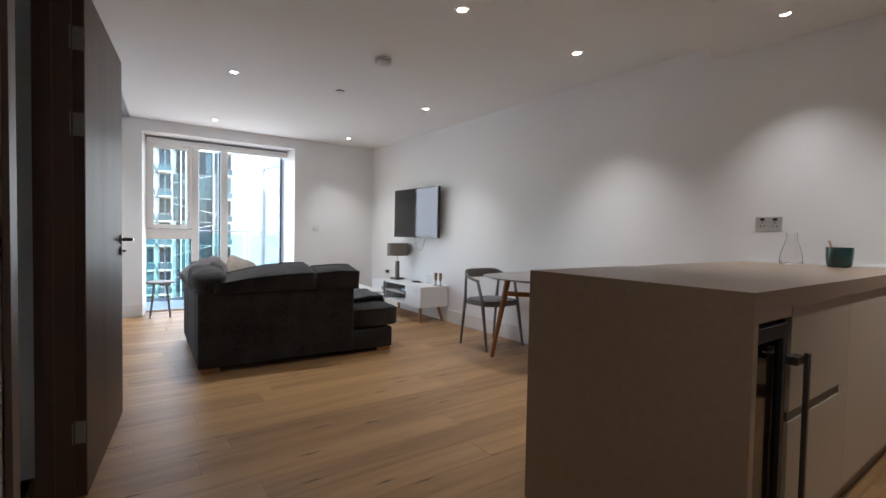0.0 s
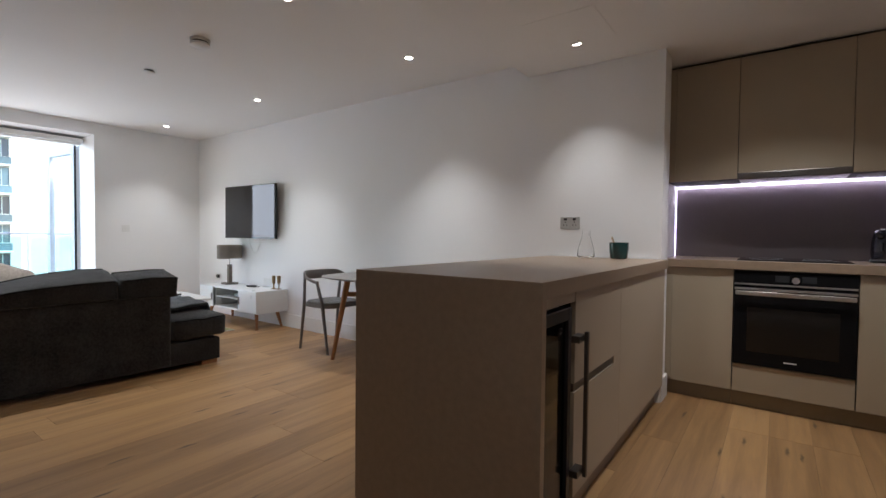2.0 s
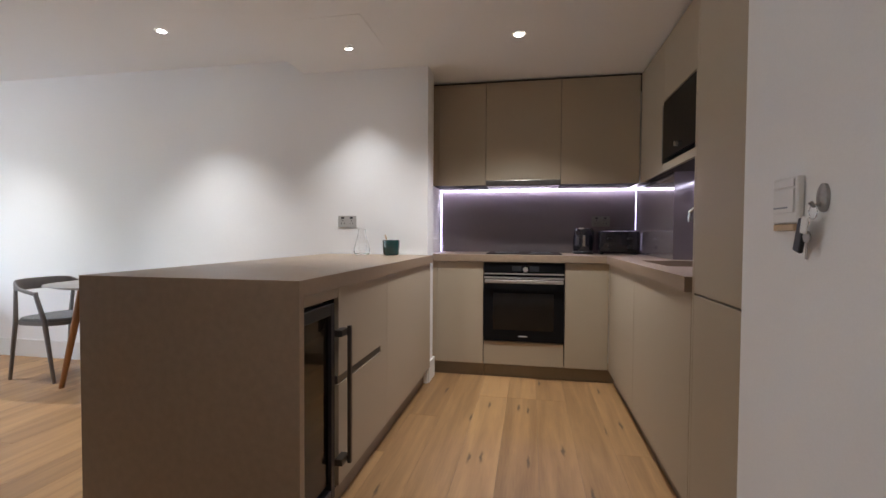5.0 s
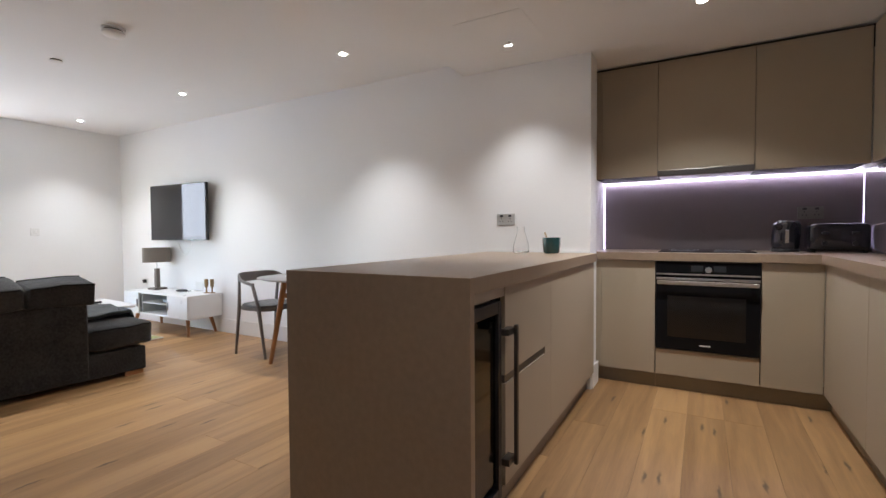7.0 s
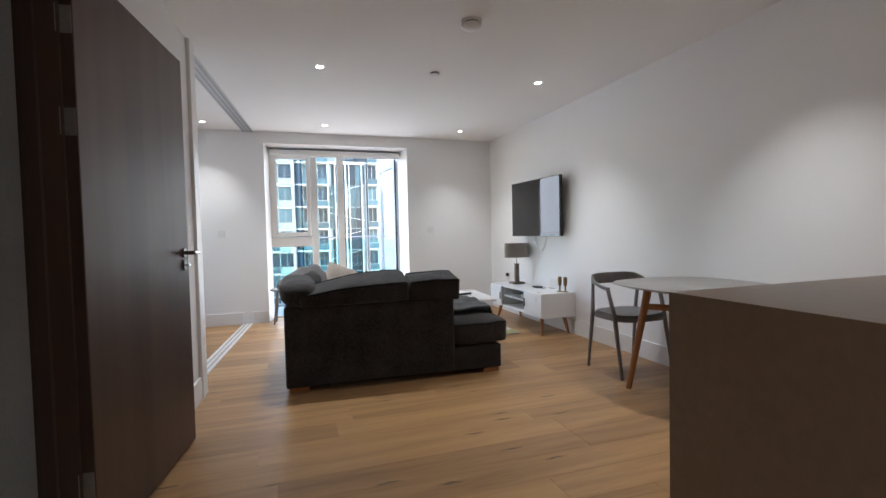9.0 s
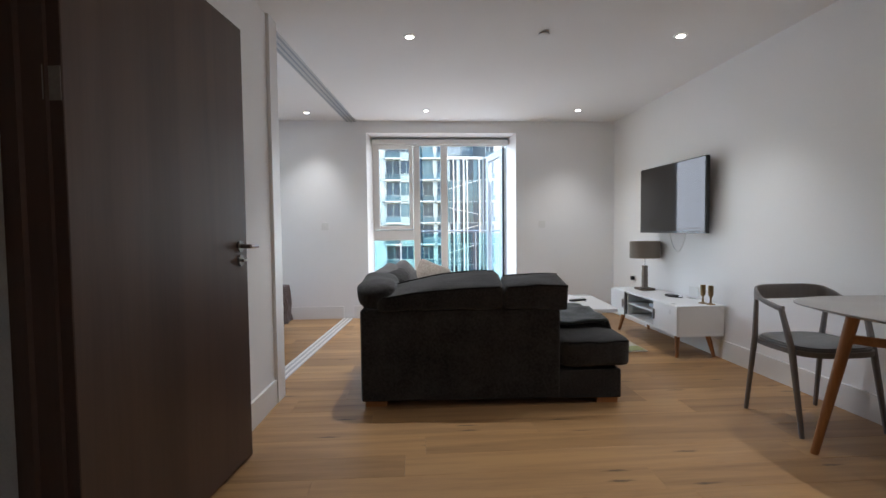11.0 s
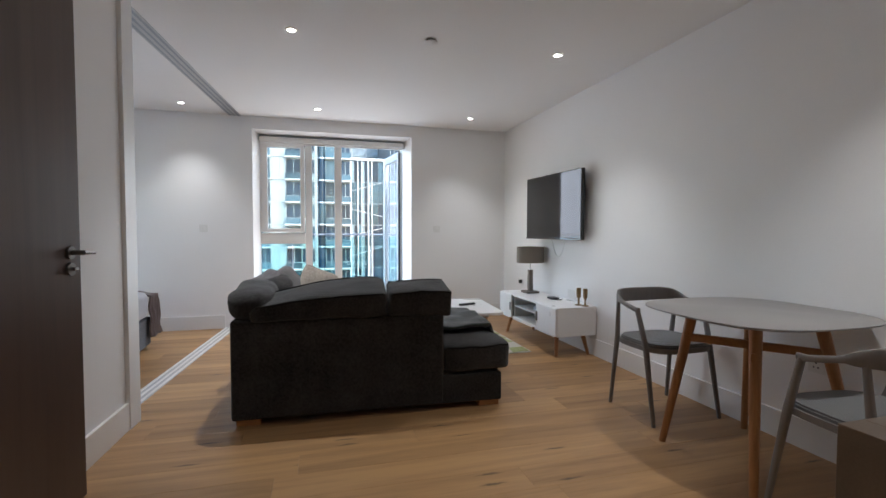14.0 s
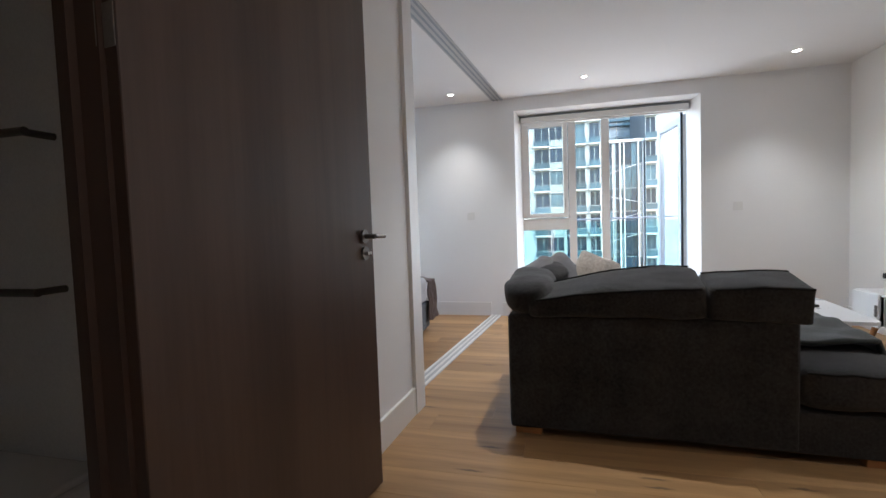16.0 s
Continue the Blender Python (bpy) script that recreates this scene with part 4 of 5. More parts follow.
part("armrest", box(-0.010, 0.88, 1.13, 1.385, 0.038, 0.655, 0.035, 5), SOFA, sf)
part("arm_panel", box(-0.008, 0.20, 0.935, 1.128, 0.038, 0.63, 0.02, 4), SOFA, sf)
part("seat_cushion", cushion(0.74, 0.92, 0.20, 1, 0.12), SOFA, sf, m=pose(0.58, 0.66, 0.255))
part("seat_cushion", cushion(0.28, 0.78, 0.20, 2, 0.12), SOFA, sf, m=pose(1.07, 0.60, 0.255))
stuffed("chaise_cushion", cushion(0.455, 1.02, 0.225, 3, 0.28, sag=0.010, sharp=9), pose(1.440, 0.485, 0.205), -0.20, 0.20)
stuffed("back_cushion", wedge(cushion(0.76, 0.32, 0.232, 4, 0.14, sag=0.016, sharp=14), 0.76, 0.32, 0.52, 0.70), pose(0.488, 0.130, 0.588, 0, 0, 0), -0.35, 0.36, ((-0.86, 0.5), (0.1, 0.99)))
stuffed("back_cushion", wedge(cushion(0.385, 0.30, 0.206, 5, 0.08, sag=0.010, sharp=20), 0.385, 0.30, 0.92, 0.78), pose(1.076, 0.130, 0.588, 0, 2.0, 0), -0.180, 0.183, ((-0.86, 0.5), (0.1, 0.99)))
part("back_cushion", cushion(0.25, 0.62, 0.195, 6, 0.08, sag=0.016, sharp=3.4), SOFA, sf, m=pose(0.080, 0.29, 0.590, 2, 3, 2))
part("back_cushion", cushion(0.24, 0.50, 0.21, 7, 0.20, sag=0.025, sharp=4), SOFA, sf, m=pose(0.12, 0.87, 0.580, 3, 4, 3))
for x, y in ((0.02, 0.015), (1.455, 0.015), (0.02, 1.27), (0.74, 1.27), (1.455, 0.86)):
    part("foot", box(x, x + 0.13, y, y + 0.09, 0, 0.037, 0.004), OAK, sf, "wooden block foot")
pl = thing("scatter_cushion", "plump grey scatter cushion leaning on the sofa back", "cushion", pose(0.70, 4.83, 0.645, 58, 0, 36))
part("cover", cushion(0.36, 0.34, 0.15, 8, 0.70, sag=0.03, sharp=6), PILLOW, pl, m=pose(0, 0, -0.075, 0, 0, 30))
pl = thing("scatter_cushion", "crumpled mid-grey scatter cushion leaning on another", "cushion", pose(0.81, 4.95, 0.655, 64, 0, 20))
part("cover", cushion(0.35, 0.35, 0.15, 14, 0.72, sag=0.03, sharp=6), PILLOW, pl, m=pose(0, 0, -0.075, 0, 0, 38))
pl = thing("scatter_cushion", "nubbly cream scatter cushion standing on its corner", "cushion", pose(1.02, 5.00, 0.69, 70, 0, 16))
part("cover", cushion(0.275, 0.275, 0.13, 9, 0.8, sag=0.015), CREAM, pl, m=pose(0, 0, -0.07, 0, 0, 62))
th = thing("throw_blanket", "dark green throw folded over the chaise seat", "blanket", pose(1.99, 4.60, 0.452, 0, 0, -2.9))
bm = bmesh.new()
bmesh.ops.create_grid(bm, x_segments=26, y_segments=26, size=0.5)
for v in bm.verts:
    x, y = v.co.x * 0.52, v.co.y * 0.62
    z = 0.03 + 0.018 * noise.noise(Vector((x * 7, y * 7, 2))) + 0.012 * math.sin(9 * x + 5 * y)
    if x > 0.2:
        z -= (x - 0.2) * 1.4
        x = 0.2 + (x - 0.2) * 0.45
    v.co = (x, y, z)
th_o = part("cloth", smooth(bm), THROW, th)
so = th_o.modifiers.new("thick", "SOLIDIFY")
so.thickness, so.offset = 0.022, -1

# ---- coffee table, rug ----
rg = thing("rug", "pale patterned rug with green patches under the coffee table", "rug", pose(2.12, 5.65, 0.0005))
part("pile", box(-0.78, 0.80, -0.48, 0.75, 0, 0.010, 0.004, 1), RUGC, rg)
rr = random.Random(4)
for i in range(9):
    for j in range(7):
        x0, y0 = -0.77 + i * 0.174, -0.47 + j * 0.173
        if rr.random() < 0.62:
            sk2 = rr.uniform(-0.05, 0.05)
            part("patch", prism([(x0, y0), (x0 + 0.165, y0 + 0.02), (x0 + 0.165 - abs(sk2), y0 + 0.16), (x0 + 0.02, y0 + 0.15)], 0.010, 0.0125), rr.choice((RUGA, RUGB, RUGL)), rg)
cfm = pose(2.10, 5.42, 0, 0, 0, -4.5)
ctb = thing("coffee_table", "white topped coffee table on splayed oak legs", "coffee table", cfm)


def rounded(w, d, r, k=8):
    pts = []
    for cx, cy, a0 in ((w / 2 - r, d / 2 - r, 0), (-w / 2 + r, d / 2 - r, 90), (-w / 2 + r, -d / 2 + r, 180), (w / 2 - r, -d / 2 + r, 270)):
        pts += [(cx + r * math.cos(radians(a0 + 90 * i / k)), cy + r * math.sin(radians(a0 + 90 * i / k))) for i in range(k + 1)]
    return pts


bm = prism(rounded(1.0, 0.84, 0.05), 0.398, 0.42)
part("tabletop", bm, WHITE, ctb)
part("apron", prism(rounded(0.80, 0.64, 0.03), 0.365, 0.398), WHITE, ctb)
for x in (-1, 1):
    for y in (-1, 1):
        round_part("leg", rod((x * 0.36, y * 0.29, 0.366), (x * 0.43, y * 0.36, 0), 0.02, 0.012), OAKV, ctb)
rm = thing("remote_control", "black remote control lying on the coffee table", "remote control", pose(2.38, 5.42, 0.4205, 0, 0, -70))
part("body", box(-0.022, 0.022, -0.085, 0.085, 0, 0.017, 0.006, 3), BLACKP, rm)
for i in range(6):
    for j in range(3):
        part("button", box(-0.013 + j * 0.0105, -0.007 + j * 0.0105, -0.06 + i * 0.021, -0.05 + i * 0.021, 0.0168, 0.0182), PLATE if i == 5 else STEELO, rm)

# ---- television and unit ----
tvm = pose(3.335, 5.528, 1.357, 0, 0, 90 + 2.1)
tv = thing("television", "wall-mounted black flat television angled from the wall", "television", tvm)
part("bezel", box(-0.517, 0.517, 0.0, 0.035, -0.326, 0.326, 0.004), BLACKP, tv)
part("screen", box(-0.507, 0.507, 0.035, 0.0375, -0.310, 0.317), TVGLASS, tv, "dark glossy screen")
part("chin", box(-0.517, 0.517, 0.0352, 0.038, -0.326, -0.314), GLOSSB, tv)
part("rear_housing", box(-0.32, 0.32, -0.03, 0.0, -0.22, 0.15, 0.01), BLACKP, tv)
part("bracket", box(-0.1, 0.1, -0.062, -0.03, -0.1, 0.1), BLACKP, tv)
cb = thing("cable", "thin white cable hanging below the television", "cable")
round_part("lead", sweep([(TVX - 0.012, 5.45 + 0.27 * k / 12, 1.04 - 0.19 * math.sin(math.pi * k / 12) ** 0.7) for k in range(13)], 0.007, 0.007), PLATE, cb)
un = thing("tv_unit", "low white television unit with an open middle niche on oak legs", "tv unit", pose(3.03, 4.90, 0))
D, L = 0.385, 1.25
part("top_panel", box(0, D, 0, L, 0.425, 0.443, 0.002, 1), WHITE, un)
part("bottom_panel", box(0, D, 0, L, 0.19, 0.208, 0.002, 1), WHITE, un)
for y in (0.0, L - 0.018):
    part("end_panel", box(0.001, D, y, y + 0.018, 0.208, 0.425), WHITE, un)
for y in (0.37, 0.93):
    part("divider", box(0.018, D - 0.01, y, y + 0.016, 0.208, 0.425), SHELF, un)
part("back_panel", box(D - 0.012, D - 0.002, 0.018, L - 0.018, 0.208, 0.425), SHELF, un)
part("shelf", box(0.02, D - 0.013, 0.386, 0.93, 0.315, 0.328), SHELF, un)
for y0, y1, hy in ((0.002, 0.372, 0.345), (0.945, L - 0.002, 0.955)):
    dd = part("door", box(-0.016, 0.0, y0, y1, 0.194, 0.438, 0.002, 1), WHITE, un)
    part("handle", box(-0.026, -0.016, hy, hy + 0.02, 0.275, 0.36, 0.002, 1), GREYF, dd, "grey tab handle")
for x, y, dx, dy in ((0.06, 0.12, -0.03, -0.05), (0.32, 0.12, 0.03, -0.05), (0.06, 1.1, -0.03, 0.05), (0.32, 1.1, 0.03, 0.05)):
    round_part("leg", rod((x, y, 0.19), (x + dx, y + dy, 0), 0.022, 0.013), OAKV, un)
lm = thing("table_lamp", "table lamp with an oval taupe shade and rough silver stem", "table lamp", pose(3.26, 5.90, 0.4435))
part("base", box(-0.075, 0.075, -0.075, 0.075, 0, 0.022, 0.004), DRIFT, lm)
bm = box(-0.022, 0.022, -0.022, 0.022, 0.022, 0.25)
bmesh.ops.subdivide_edges(bm, edges=bm.edges[:], cuts=6, use_grid_fill=True)
for v in bm.verts:
    v.co += noise.noise_vector(v.co * 40) * 0.004
part("stem", bm, DRIFT, lm)
round_part("neck", rod((0, 0, 0.25), (0, 0, 0.40), 0.006), CHROME, lm)
round_part("shade", lathe([(0.150, 0.328), (0.155, 0.328), (0.155, 0.50), (0.150, 0.50), (0.150, 0.33)], 48, sx=1.0, sy=0.72), SHADE, lm)
round_part("socket", rod((0, 0, 0.38), (0, 0, 0.43), 0.018), PLATE, lm)
for x, y in ((3.31, 5.02), (3.335, 4.955)):
    cd = thing("candle_holder", "aged brass goblet candle holder", "candle holder", pose(x, y, 0.4435), group="candle holders")
    round_part("goblet", lathe([(0, 0), (0.034, 0), (0.034, 0.004), (0.009, 0.012), (0.007, 0.05), (0.010, 0.062), (0.019, 0.075), (0.021, 0.12), (0.020, 0.155), (0.017, 0.155), (0.016, 0.08), (0, 0.072)], 28), BRASS, cd)
gc = thing("game_controller", "small black cable and controller lying on the unit", "controller", pose(3.27, 5.42, 0.4435))
part("body", box(-0.04, 0.04, -0.05, 0.05, 0, 0.02, 0.008, 3), BLACKP, gc)
round_part("lead", sweep([(0.05 * math.cos(a) + 0.02, 0.11 * math.sin(a), 0.006) for a in [k * 2 * math.pi / 16 for k in range(15)]], 0.008, 0.008), BLACKP, gc)
bx = thing("media_box", "small grey media box on the unit shelf", "media box", pose(3.2, 5.45, 0.3285))
part("body", box(-0.07, 0.07, -0.11, 0.11, 0, 0.035, 0.005), STEELO, bx)

# ---- dining table and chairs ----
TC = (3.005, 3.055)
dt = thing("dining_table", "round grey topped dining table on splayed oak legs", "dining table", pose(*TC, 0))
R = 0.415
bm = lathe([(0, 0.710), (R - 0.055, 0.712), (R, 0.728), (R, 0.733), (R - 0.004, 0.736), (0, 0.736)], 72)
for v in bm.verts:
    a = math.atan2(v.co.y, v.co.x)
    g_ = (abs(math.cos(a)) ** 3 + abs(math.sin(a)) ** 3) ** (-1 / 3)
    v.co.x, v.co.y = v.co.x * g_ + 0.02, v.co.y * g_ + 0.012
round_part("tabletop", bm, GREYT, dt)
for a, b in (((-0.215, 0.31), (-0.15, 0.19)), ((-0.235, -0.235), (-0.165, -0.165)), ((0.345, 0.32), (0.22, 0.19)), ((0.335, -0.27), (0.13, -0.22))):
    round_part("leg", rod((b[0], b[1], 0.711), (a[0], a[1], 0), 0.026, 0.017, 20), OAKV, dt)
part("rail", sweep([(-0.165, 0.215, 0.575), (0.165, -0.225, 0.575)], 0.024, 0.042), OAK, dt)
part("rail", sweep([(-0.20, -0.19, 0.575), (0.245, 0.21, 0.575)], 0.022, 0.041), OAK, dt)


def dining_chair(m):
    """A chair with a wrap-round back rail; it faces local +y."""
    c = thing("dining_chair", "grey stained wooden armchair with a grey seat pad", "chair", m, group="chairs round the table")
    out = []
    for k in range(33):
        a = radians(-8 + 196 * k / 32 + 180)
        c_, s_ = math.cos(a), math.sin(a)
        y_ = -0.235 * abs(s_) ** 0.55 if s_ < 0 else 0.33 * s_
        out.append((0.245 * math.copysign(abs(c_) ** 0.5, c_), y_ + 0.03, 0.648 + 0.052 * min(1, max(0, -y_ / 0.2))))
    hs = [0.026 + 0.062 * max(0, math.sin(math.pi * (k - 4) / 24)) ** 0.6 if 4 < k < 28 else 0.026 for k in range(33)]
    round_part("back_rail", sweep(out, 0.019, hs), GREYF, c)
    sp = [(0.225 * math.copysign(abs(math.cos(a)) ** 0.6, math.cos(a)), 0.215 * math.copysign(abs(math.sin(a)) ** 0.6, math.sin(a))) for a in [2 * math.pi * k / 40 for k in range(40)]]
    part("seat_frame", prism(sp, 0.41, 0.437), GREYF, c)
    bmq = prism([(x * 0.96, y * 0.96) for x, y in sp], 0.437, 0.457)
    bmesh.ops.bevel(bmq, geom=[e for e in bmq.edges if abs(e.verts[0].co.z - 0.457) < 1e-4 and abs(e.verts[1].co.z - 0.457) < 1e-4], offset=0.008, segments=2, affect="EDGES")
    part("seat_pad", bmq, SEAT, c)
    for s in (-1, 1):
        round_part("front_leg", sweep([(s * 0.243, 0.06, 0.648), (s * 0.230, 0.12, 0.44), (s * 0.235, 0.20, 0.0)], [0.024, 0.029, 0.020], [0.024, 0.029, 0.020]), GREYF, c)
        round_part("rear_leg", sweep([(s * 0.221, -0.14, 0.675), (s * 0.21, -0.16, 0.44), (s * 0.222, -0.205, 0.0)], [0.020, 0.027, 0.020], [0.020, 0.027, 0.020]), GREYF, c)
    return c


c1 = dining_chair(pose(3.09, 3.715, 0, 0, 0, 181))
copy_thing(c1, pose(2.99, 2.549, 0, 0, 0, -5))

# ---- bedroom ----
bd2 = thing("bed", "bed with blue-grey base, pale duvet and draped mauve throw", "bed", pose(-0.52, 6.32, 0, 0, 0, 4))
part("bed_base", box(-2.0, 0.0, -1.5, 0.0, 0.03, 0.29, 0.012), BEDB, bd2)
part("duvet", cushion(2.04, 1.56, 0.27, 12, 0.10, sag=0.012), DUVET, bd2, m=pose(-0.995, -0.75, 0.285))
for x, y in ((-0.1, -0.1), (-0.1, -1.4), (-1.9, -0.1), (-1.9, -1.4)):
    part("foot", box(x - 0.03, x + 0.03, y - 0.03, y + 0.03, 0, 0.03), BLACKP, bd2)
bt = thing("bed_throw", "mauve-brown fleece throw hanging off the bed corner", "blanket", pose(-0.52, 6.32, 0, 0, 0, 4))
bm = bmesh.new()
bmesh.ops.create_grid(bm, x_segments=24, y_segments=24, size=0.5)
for v in bm.verts:
    u_, v_ = v.co.x + 0.5, v.co.y
    if u_ < 0.45:
        q = (-0.405 + u_, -0.03 + 0.20 * v_, 0.53 - 0.03 * (u_ / 0.45) ** 4)
    else:
        e = u_ - 0.45
        q = (0.045 + 0.03 * e + 0.012 * math.sin(30 * v_), -0.03 + (0.20 + 0.06 * e) * v_, 0.51 - 0.72 * e)
    v.co = Vector(q) + noise.noise_vector(Vector(q) * 9) * 0.02
o = part("cloth", smooth(bm), BTHROW, bt)
so = o.modifiers.new("thick", "SOLIDIFY")
so.thickness = 0.02

# ---- ceiling fittings ----
# (0.695, 2.535), (-1.8, 6.638) and (1.0, 0.5) are unseen, added as fill
LIGHTS = [(2.769, 4.479, CZ, 0.56), (0.88, 4.56, CZ, 0.95), (2.759, 6.469, CZ, 0.46), (1.044, 6.523, CZ, 0.9), (-0.303, 6.638, CZ, 0.42), (2.807, 2.535, CZ, 0.68), (3.028, 1.327, KZ, 0.30), (1.751, 2.535, CZ, 0.20), (0.695, 2.535, CZ, 0.11), (3.02, 0.223, KZ, 0.70), (-1.8, 6.638, CZ, 0.6), (1.0, 0.5, KZ, 0.14)]
for x, y, z, share in LIGHTS:
    dl = thing("downlight", "small round white recessed downlight, lit", "downlight", pose(x, y, z), group="downlights")
    round_part("rim", lathe([(0.026, -0.001), (0.026, -0.004), (0.039, -0.004), (0.042, -0.0005)], 32), TRIM, dl)
    round_part("lens", lathe([(0.0, -0.0022), (0.027, -0.0022), (0.027, -0.0006), (0.0, -0.0006)], 24), BULB, dl, "glowing lens")
    sp = new("spot", bpy.data.lights.new("spot", "SPOT"))
    sp.data.energy, sp.data.spot_size, sp.data.spot_blend, sp.data.shadow_soft_size = SPOTS * share, radians(114 if y < 0.4 else SPREAD), 1.0, 0.025
    sp.data.color = (0.97, 0.98, 1.0)
    sp.parent = dl
    sp.location = (0, 0, -0.012)
sm = thing("smoke_alarm", "white round smoke alarm on the ceiling", "smoke alarm", pose(1.745, 3.518, CZ))
round_part("mount", lathe([(0.066, -0.0005), (0.066, -0.013), (0.058, -0.016), (0, -0.016)], 36), TRIM, sm)
round_part("collar", lathe([(0.054, -0.016), (0.054, -0.026), (0, -0.026)], 36), BRONZE, sm)
round_part("cover", lathe([(0.062, -0.025), (0.063, -0.04), (0.048, -0.052), (0, -0.054)], 36), TRIM, sm)
dc = thing("ceiling_sensor", "small flat white sensor disc on the ceiling", "sensor", pose(1.798, 4.477, CZ))
round_part("collar", lathe([(0.036, -0.0005), (0.034, -0.009), (0, -0.009)], 32), BRONZE, dc, "dark recessed collar")
round_part("disc", lathe([(0.030, -0.008), (0.043, -0.010), (0.043, -0.014), (0.036, -0.017), (0, -0.017)], 32), TRIM, dc)
ht = thing("access_hatch", "flush painted access hatch in the kitchen ceiling", "access panel", pose(2.82, 1.30, KZ))
part("panel", box(-0.215, 0.215, -0.215, 0.215, -0.003, -0.0005, 0.001, 1), CEIL, ht)
round_part("lock", rod((0.17, 0, -0.003), (0.17, 0, -0.006), 0.009), STEEL, ht)

# ---- city outside ----
gnd = structure("ground", box(-400, 400, 10, 700, -31, -30), GROUND, "street far below", "ground")


def stack(name, layers):
    """One mesh of boxes, each with a material of its own."""
    bm = bmesh.new()
    mats = []
    for mt, spans in layers:
        if mt not in mats:
            mats.append(mt)
        for sp_ in spans:
            old = set(bm.faces)
            box(*sp_, bm=bm)
            for f_ in bm.faces:
                if f_ not in old:
                    f_.material_index = mats.index(mt)
    me = bpy.data.meshes.new(name)
    bm.to_mesh(me)
    bm.free()
    for mt in mats:
        me.materials.append(mt)
    return me


def window_mesh(w, h, glass, low, ledge):
    """A recessed two-light window with a white frame and a projecting ledge under it."""
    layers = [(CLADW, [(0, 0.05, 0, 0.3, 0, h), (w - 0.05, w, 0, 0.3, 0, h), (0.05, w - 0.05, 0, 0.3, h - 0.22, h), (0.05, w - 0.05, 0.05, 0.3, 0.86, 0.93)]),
              (glass, [(0.05, w - 0.05, 0.20, 0.28, 0.93, h - 0.22)]), (low, [(0.05, w - 0.05, 0.16, 0.28, 0.10, 0.86)]),
              (CLADT, [(w * 0.48, w * 0.48 + 0.06, 0.13, 0.28, 0.93, h - 0.22)])]
    if ledge:
        layers.append((CLAD, [(-0.08, w + 0.08, -0.55, 0.3, -0.06, 0.10)]))
        layers.append((FGLASS, [(-0.05, w + 0.05, -0.52, -0.49, 0.10, 0.85)]))
    return stack("window", layers)


def bay_mesh(w, h, glass):
    """A rounded glass bay between two slab edges."""
    bm = bmesh.new()
    k = 9
    arc = [(w / 2 - w / 2 * math.cos(math.pi * i / (k - 1)), 0.28 - 0.75 * math.sin(math.pi * i / (k - 1))) for i in range(k)]
    prism(arc, 0.12, h - 0.02, bm)
    for f_ in bm.faces:
        f_.material_index = 0
    old = set(bm.faces)
    prism([(x * 1.04 - 0.02 * w, y - 0.06) for x, y in arc], -0.05, 0.12, bm)
    for f_ in bm.faces:
        if f_ not in old:
            f_.material_index = 1
    me = bpy.data.meshes.new("bay_window")
    bmesh.ops.recalc_face_normals(bm, faces=bm.faces[:])
    bm.to_mesh(me)
    bm.free()
    me.materials.append(glass)
    me.materials.append(CLAD)
    return me


def apartment_block(label, x0, y0, z0, storeys, storey, depth, columns, seed, wall, turn=0.0):
    """A building whose street face (local -y) is made of columns (width, kind), one piece a storey."""
    t = thing("apartment_building", label, "building", pose(x0, y0, 0, 0, 0, turn), kind="structure")
    width = sum(c[0] for c in columns)
    z1 = z0 + storeys * storey
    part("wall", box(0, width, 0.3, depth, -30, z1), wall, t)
    part("roof_edge", box(-0.2, width + 0.2, -0.15, depth, z1, z1 + 0.35), CLAD, t)
    rr_ = random.Random(seed)
    made = {}

    def piece(kind, w):
        v = rr_.randrange(3)
        if (kind, w, v) not in made:
            if kind == "plain":
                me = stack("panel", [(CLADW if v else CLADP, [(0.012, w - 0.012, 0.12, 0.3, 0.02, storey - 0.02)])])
            elif kind == "blue":
                me = stack("panel", [(CLADB, [(0.012, w - 0.012, 0.12, 0.3, 0.02, storey - 0.02)])])
            elif kind == "window":
                me = window_mesh(w, storey, (FDARK, FGLASS, FDARK)[v], (FGLASS, CLADT, FGLASS)[v], True)
            elif kind == "slim":
                me = window_mesh(w, storey, (FGLASS, FPALE, FDARK)[v], (CLADT, FGLASS, CLADT)[v], False)
            elif kind == "bay":
                me = bay_mesh(w, storey, (FGLASS, FPALE, FDARK)[v])
            elif kind == "dark":
                me = stack("pane", [((FDARK, FDARK, FGLASS)[v], [(0.03, w - 0.03, 0.16, 0.22, 0.06, storey - 0.06)]), (FPALE, [(0, w, 0.1, 0.3, -0.05, 0.05)])])
            else:
                me = stack("pane", [((FPALE, FPALE, FGLASS)[v], [(0.03, w - 0.03, 0.16, 0.22, 0.06, storey - 0.06)]), (CLAD, [(-0.02, 0.03, 0.02, 0.3, 0, storey)]), (CLADT, [(0.03, w, 0.1, 0.3, -0.05, 0.05)])])
            made[kind, w, v] = me
        return made[kind, w, v]

    x = 0.0
    for w, kind in columns:
        if kind == "rib":
            part("rib", box(x, x + w, -0.25, 0.3, z0, z1), CLAD, t)
        else:
            for k in range(storeys):
                me = piece(kind, w)
                ob = new(me.name.split(".")[0], me)
                ob.parent = t
                ob.location = (x, 0, z0 + k * storey)
        x += w
    return t


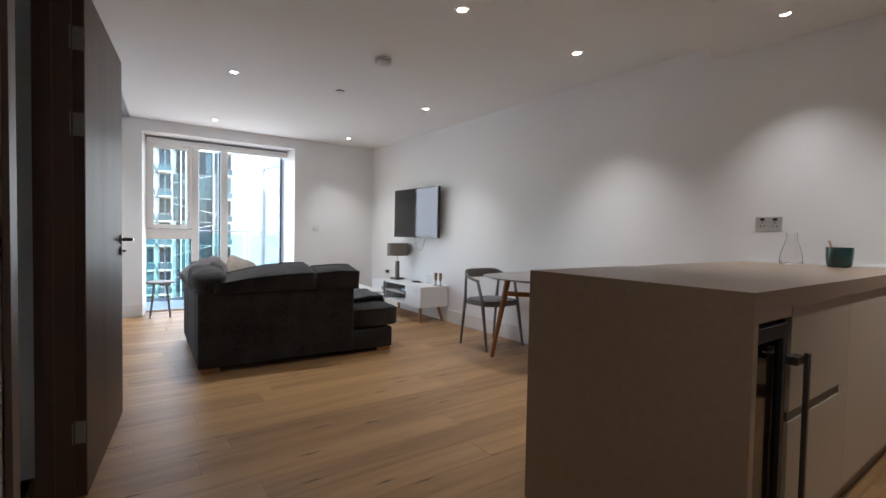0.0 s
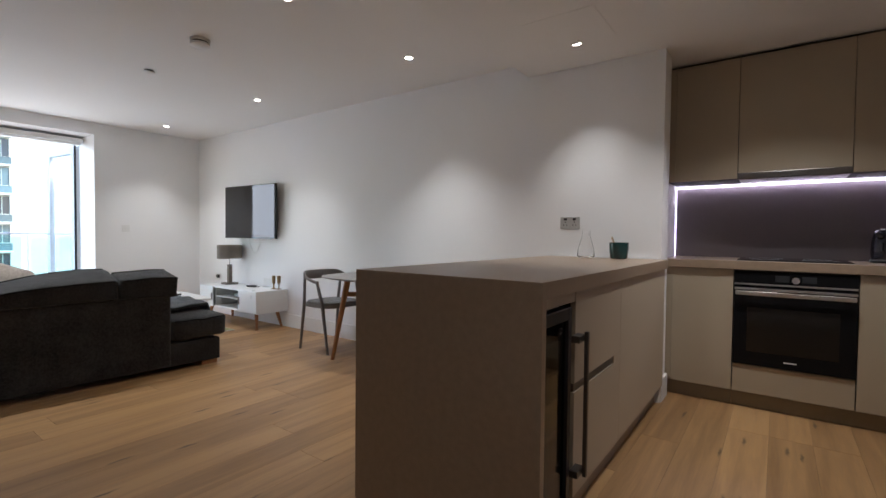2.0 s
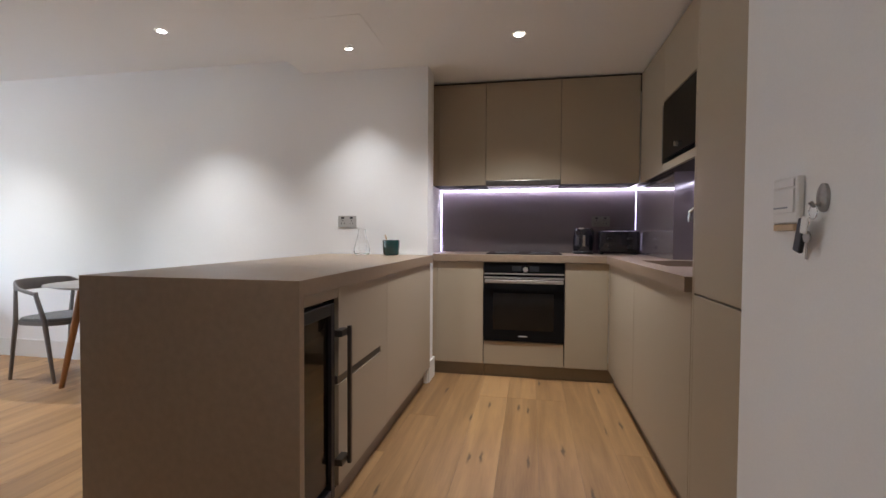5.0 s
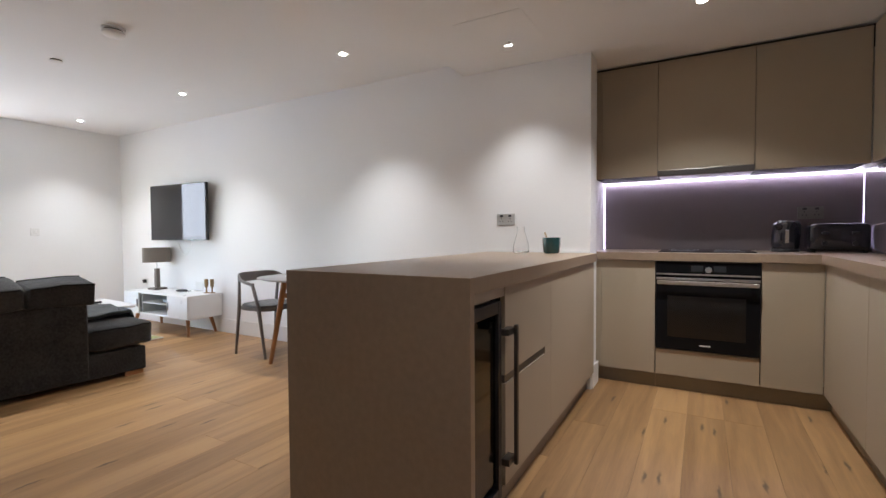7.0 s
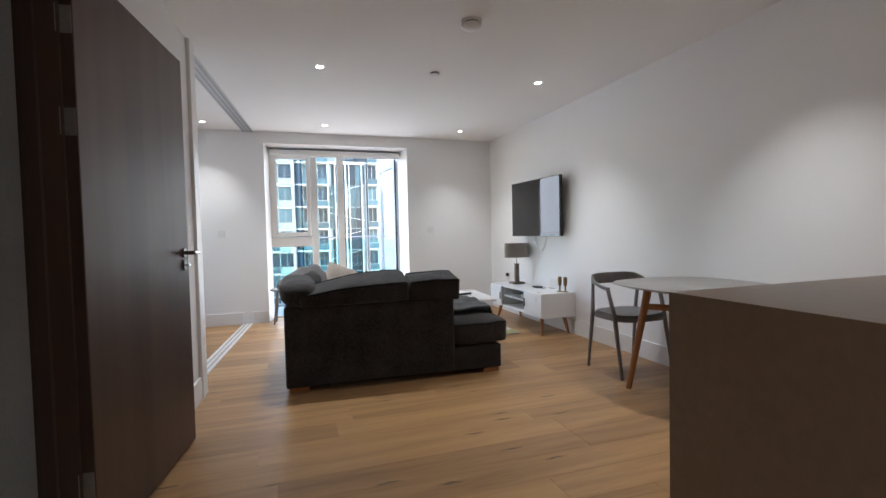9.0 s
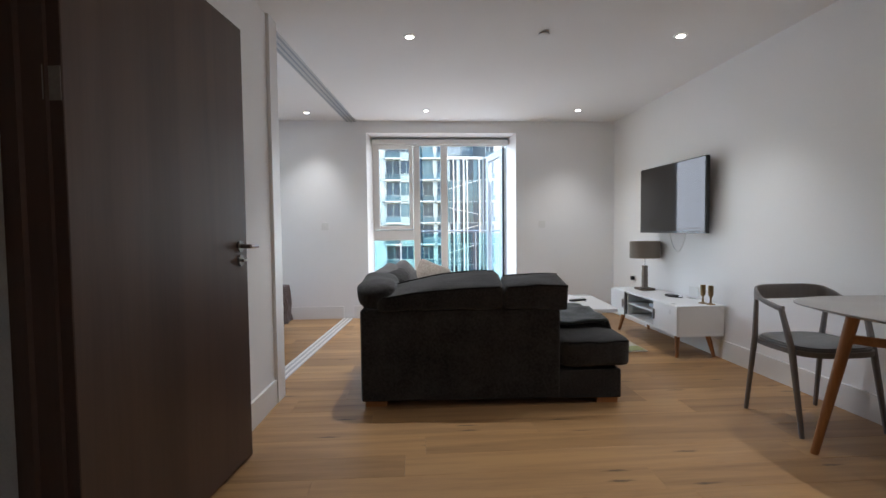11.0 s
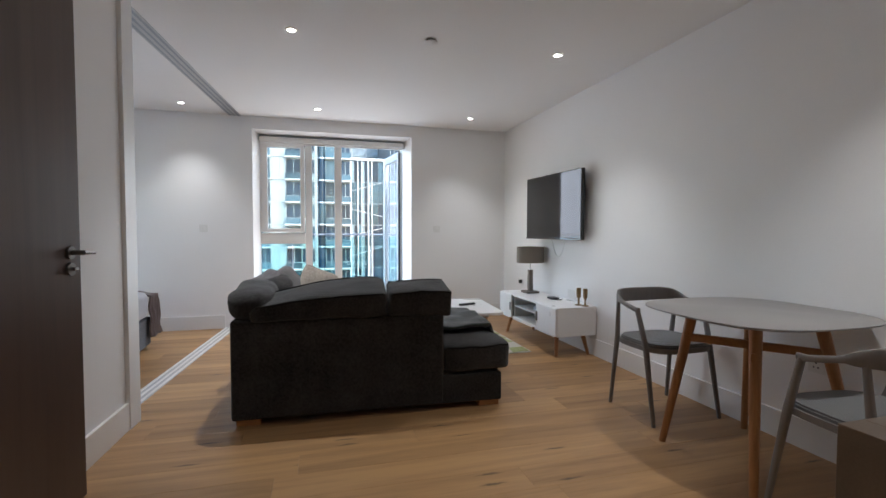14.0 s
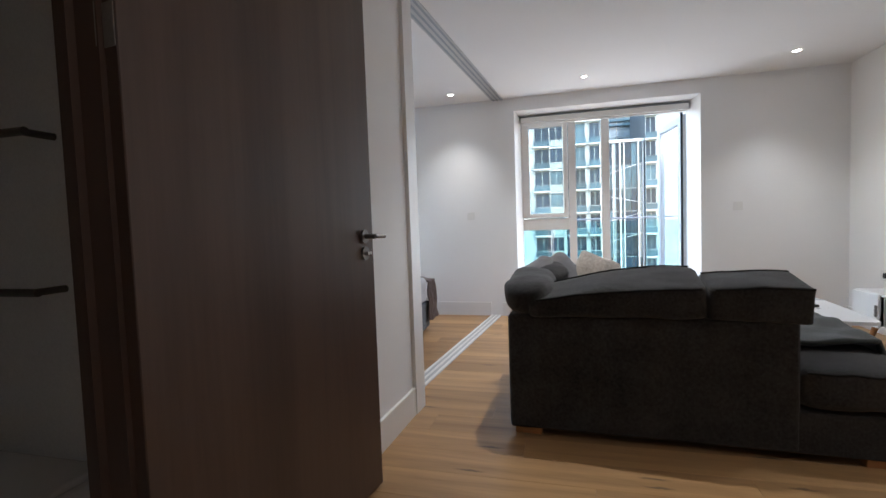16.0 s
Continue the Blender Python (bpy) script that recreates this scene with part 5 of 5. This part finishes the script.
P_, W_, S_, B_, G_, K_, R_ = "plain", "window", "slim", "bay", "glass", "dark", "rib"
apartment_block("white clad apartment block with dark balcony windows", -21.81, 66, -13.0, 10, 3.0, 14,
                [(3.4, P_), (1.4, W_), (1.4, P_), (3.2, P_), (1.4, W_), (1.2, S_), (3.4, P_), (1.4, W_), (1.2, P_), (0.75, P_), (2.0, W_), (1.75, S_), (0.4, P_), (1.0, B_), (1.5, W_), (0.5, P_), (1.30, W_)], 1, CLADG)
gt = apartment_block("glazed pale blue stair tower with white ribs", 5.4, 66.4, -13.0, 8, 3.0, 10,
                     [(0.16, R_), (0.42, G_), (0.42, K_), (0.12, R_), (0.46, K_), (0.42, G_), (0.42, K_), (0.16, R_), (0.36, G_), (0.12, R_), (0.85, K_), (0.75, K_), (0.14, R_), (0.42, G_), (0.14, R_)], 2, CLADG)
# thin pale bars drawn for the diagonal lines across the glazing
for k in range(6):
    za = -8.5 + 3.0 * k
    round_part("brace", rod((0.1, -0.42, za + (0.0, 0.7, 0.2)[k % 3]), (5.3, -0.42, za + (1.3, -0.5, 1.7)[k % 3]), 0.035), CLAD, gt)
# unseen block, added only to give the television screen a pale blue reflection
apartment_block("plain pale blue block added for the television reflection", -52.0, 66, -13.0, 10, 3.0, 12, [(3.7, "blue")] * 8, 5, CLADB)
apartment_block("white clad apartment block with one column of windows", 10.9, 65.6, -13.0, 10, 3.0, 14,
                [(1.25, W_), (4.2, P_), (4.2, P_), (4.2, P_), (1.4, W_), (4.2, P_), (4.2, P_)], 3, CLADG)
bk = apartment_block("pale office block rising behind the stair tower", -6.0, 82, -13.0, 12, 3.4, 12,
                     [(3.2, P_), (3.2, P_), (3.2, P_), (3.2, P_), (2.4, G_), (2.4, G_), (3.2, P_), (3.2, P_), (3.2, P_)], 4, CLADG)
for k in range(5):
    part("louvre", box(10.5, 19.5, -0.5, 0.25, 16.0 + 0.75 * k, 16.35 + 0.75 * k), FGLASS, bk, "dark blue sunshade louvre")

# ---- oak floorboards ----
PW = 0.19
rr = random.Random(11)
cache = {}


def board(x0, x1, y0, y1):
    k = (round(x1 - x0, 2), round(y1 - y0, 3))
    if k not in cache:
        bm = box(0, k[0] - 0.0007, 0, k[1] - 0.0007, -0.012, 0.0, 0.0008, 1)
        me = bpy.data.meshes.new("plank")
        bm.to_mesh(me)
        bm.free()
        me.materials.append(FLOOR)
        cache[k] = me
    ob = new("plank", cache[k])
    ob.parent = sub
    ob.location = (x0, y0, 0)


y = -1.05
row = 0
while y < WINY:
    y1 = min(y + PW, WINY)
    xa = -3.2 if y > 4.3 else (-0.22 if 1.5 < y < 2.6 else -0.36 if y > KY - 0.1 else 1.5)
    xb = 4.25 if y < 0.87 else TVX
    x = xa
    cut = round(rr.uniform(0.5, 1.9), 1)
    while x < xb - 0.01:
        x1 = min(x + cut, xb)
        if xb - x1 < 0.25:
            x1 = xb
        board(x, x1, y, y1)
        x = x1
        cut = rr.choice((1.5, 1.9, 2.2))
    y = y1
    row += 1
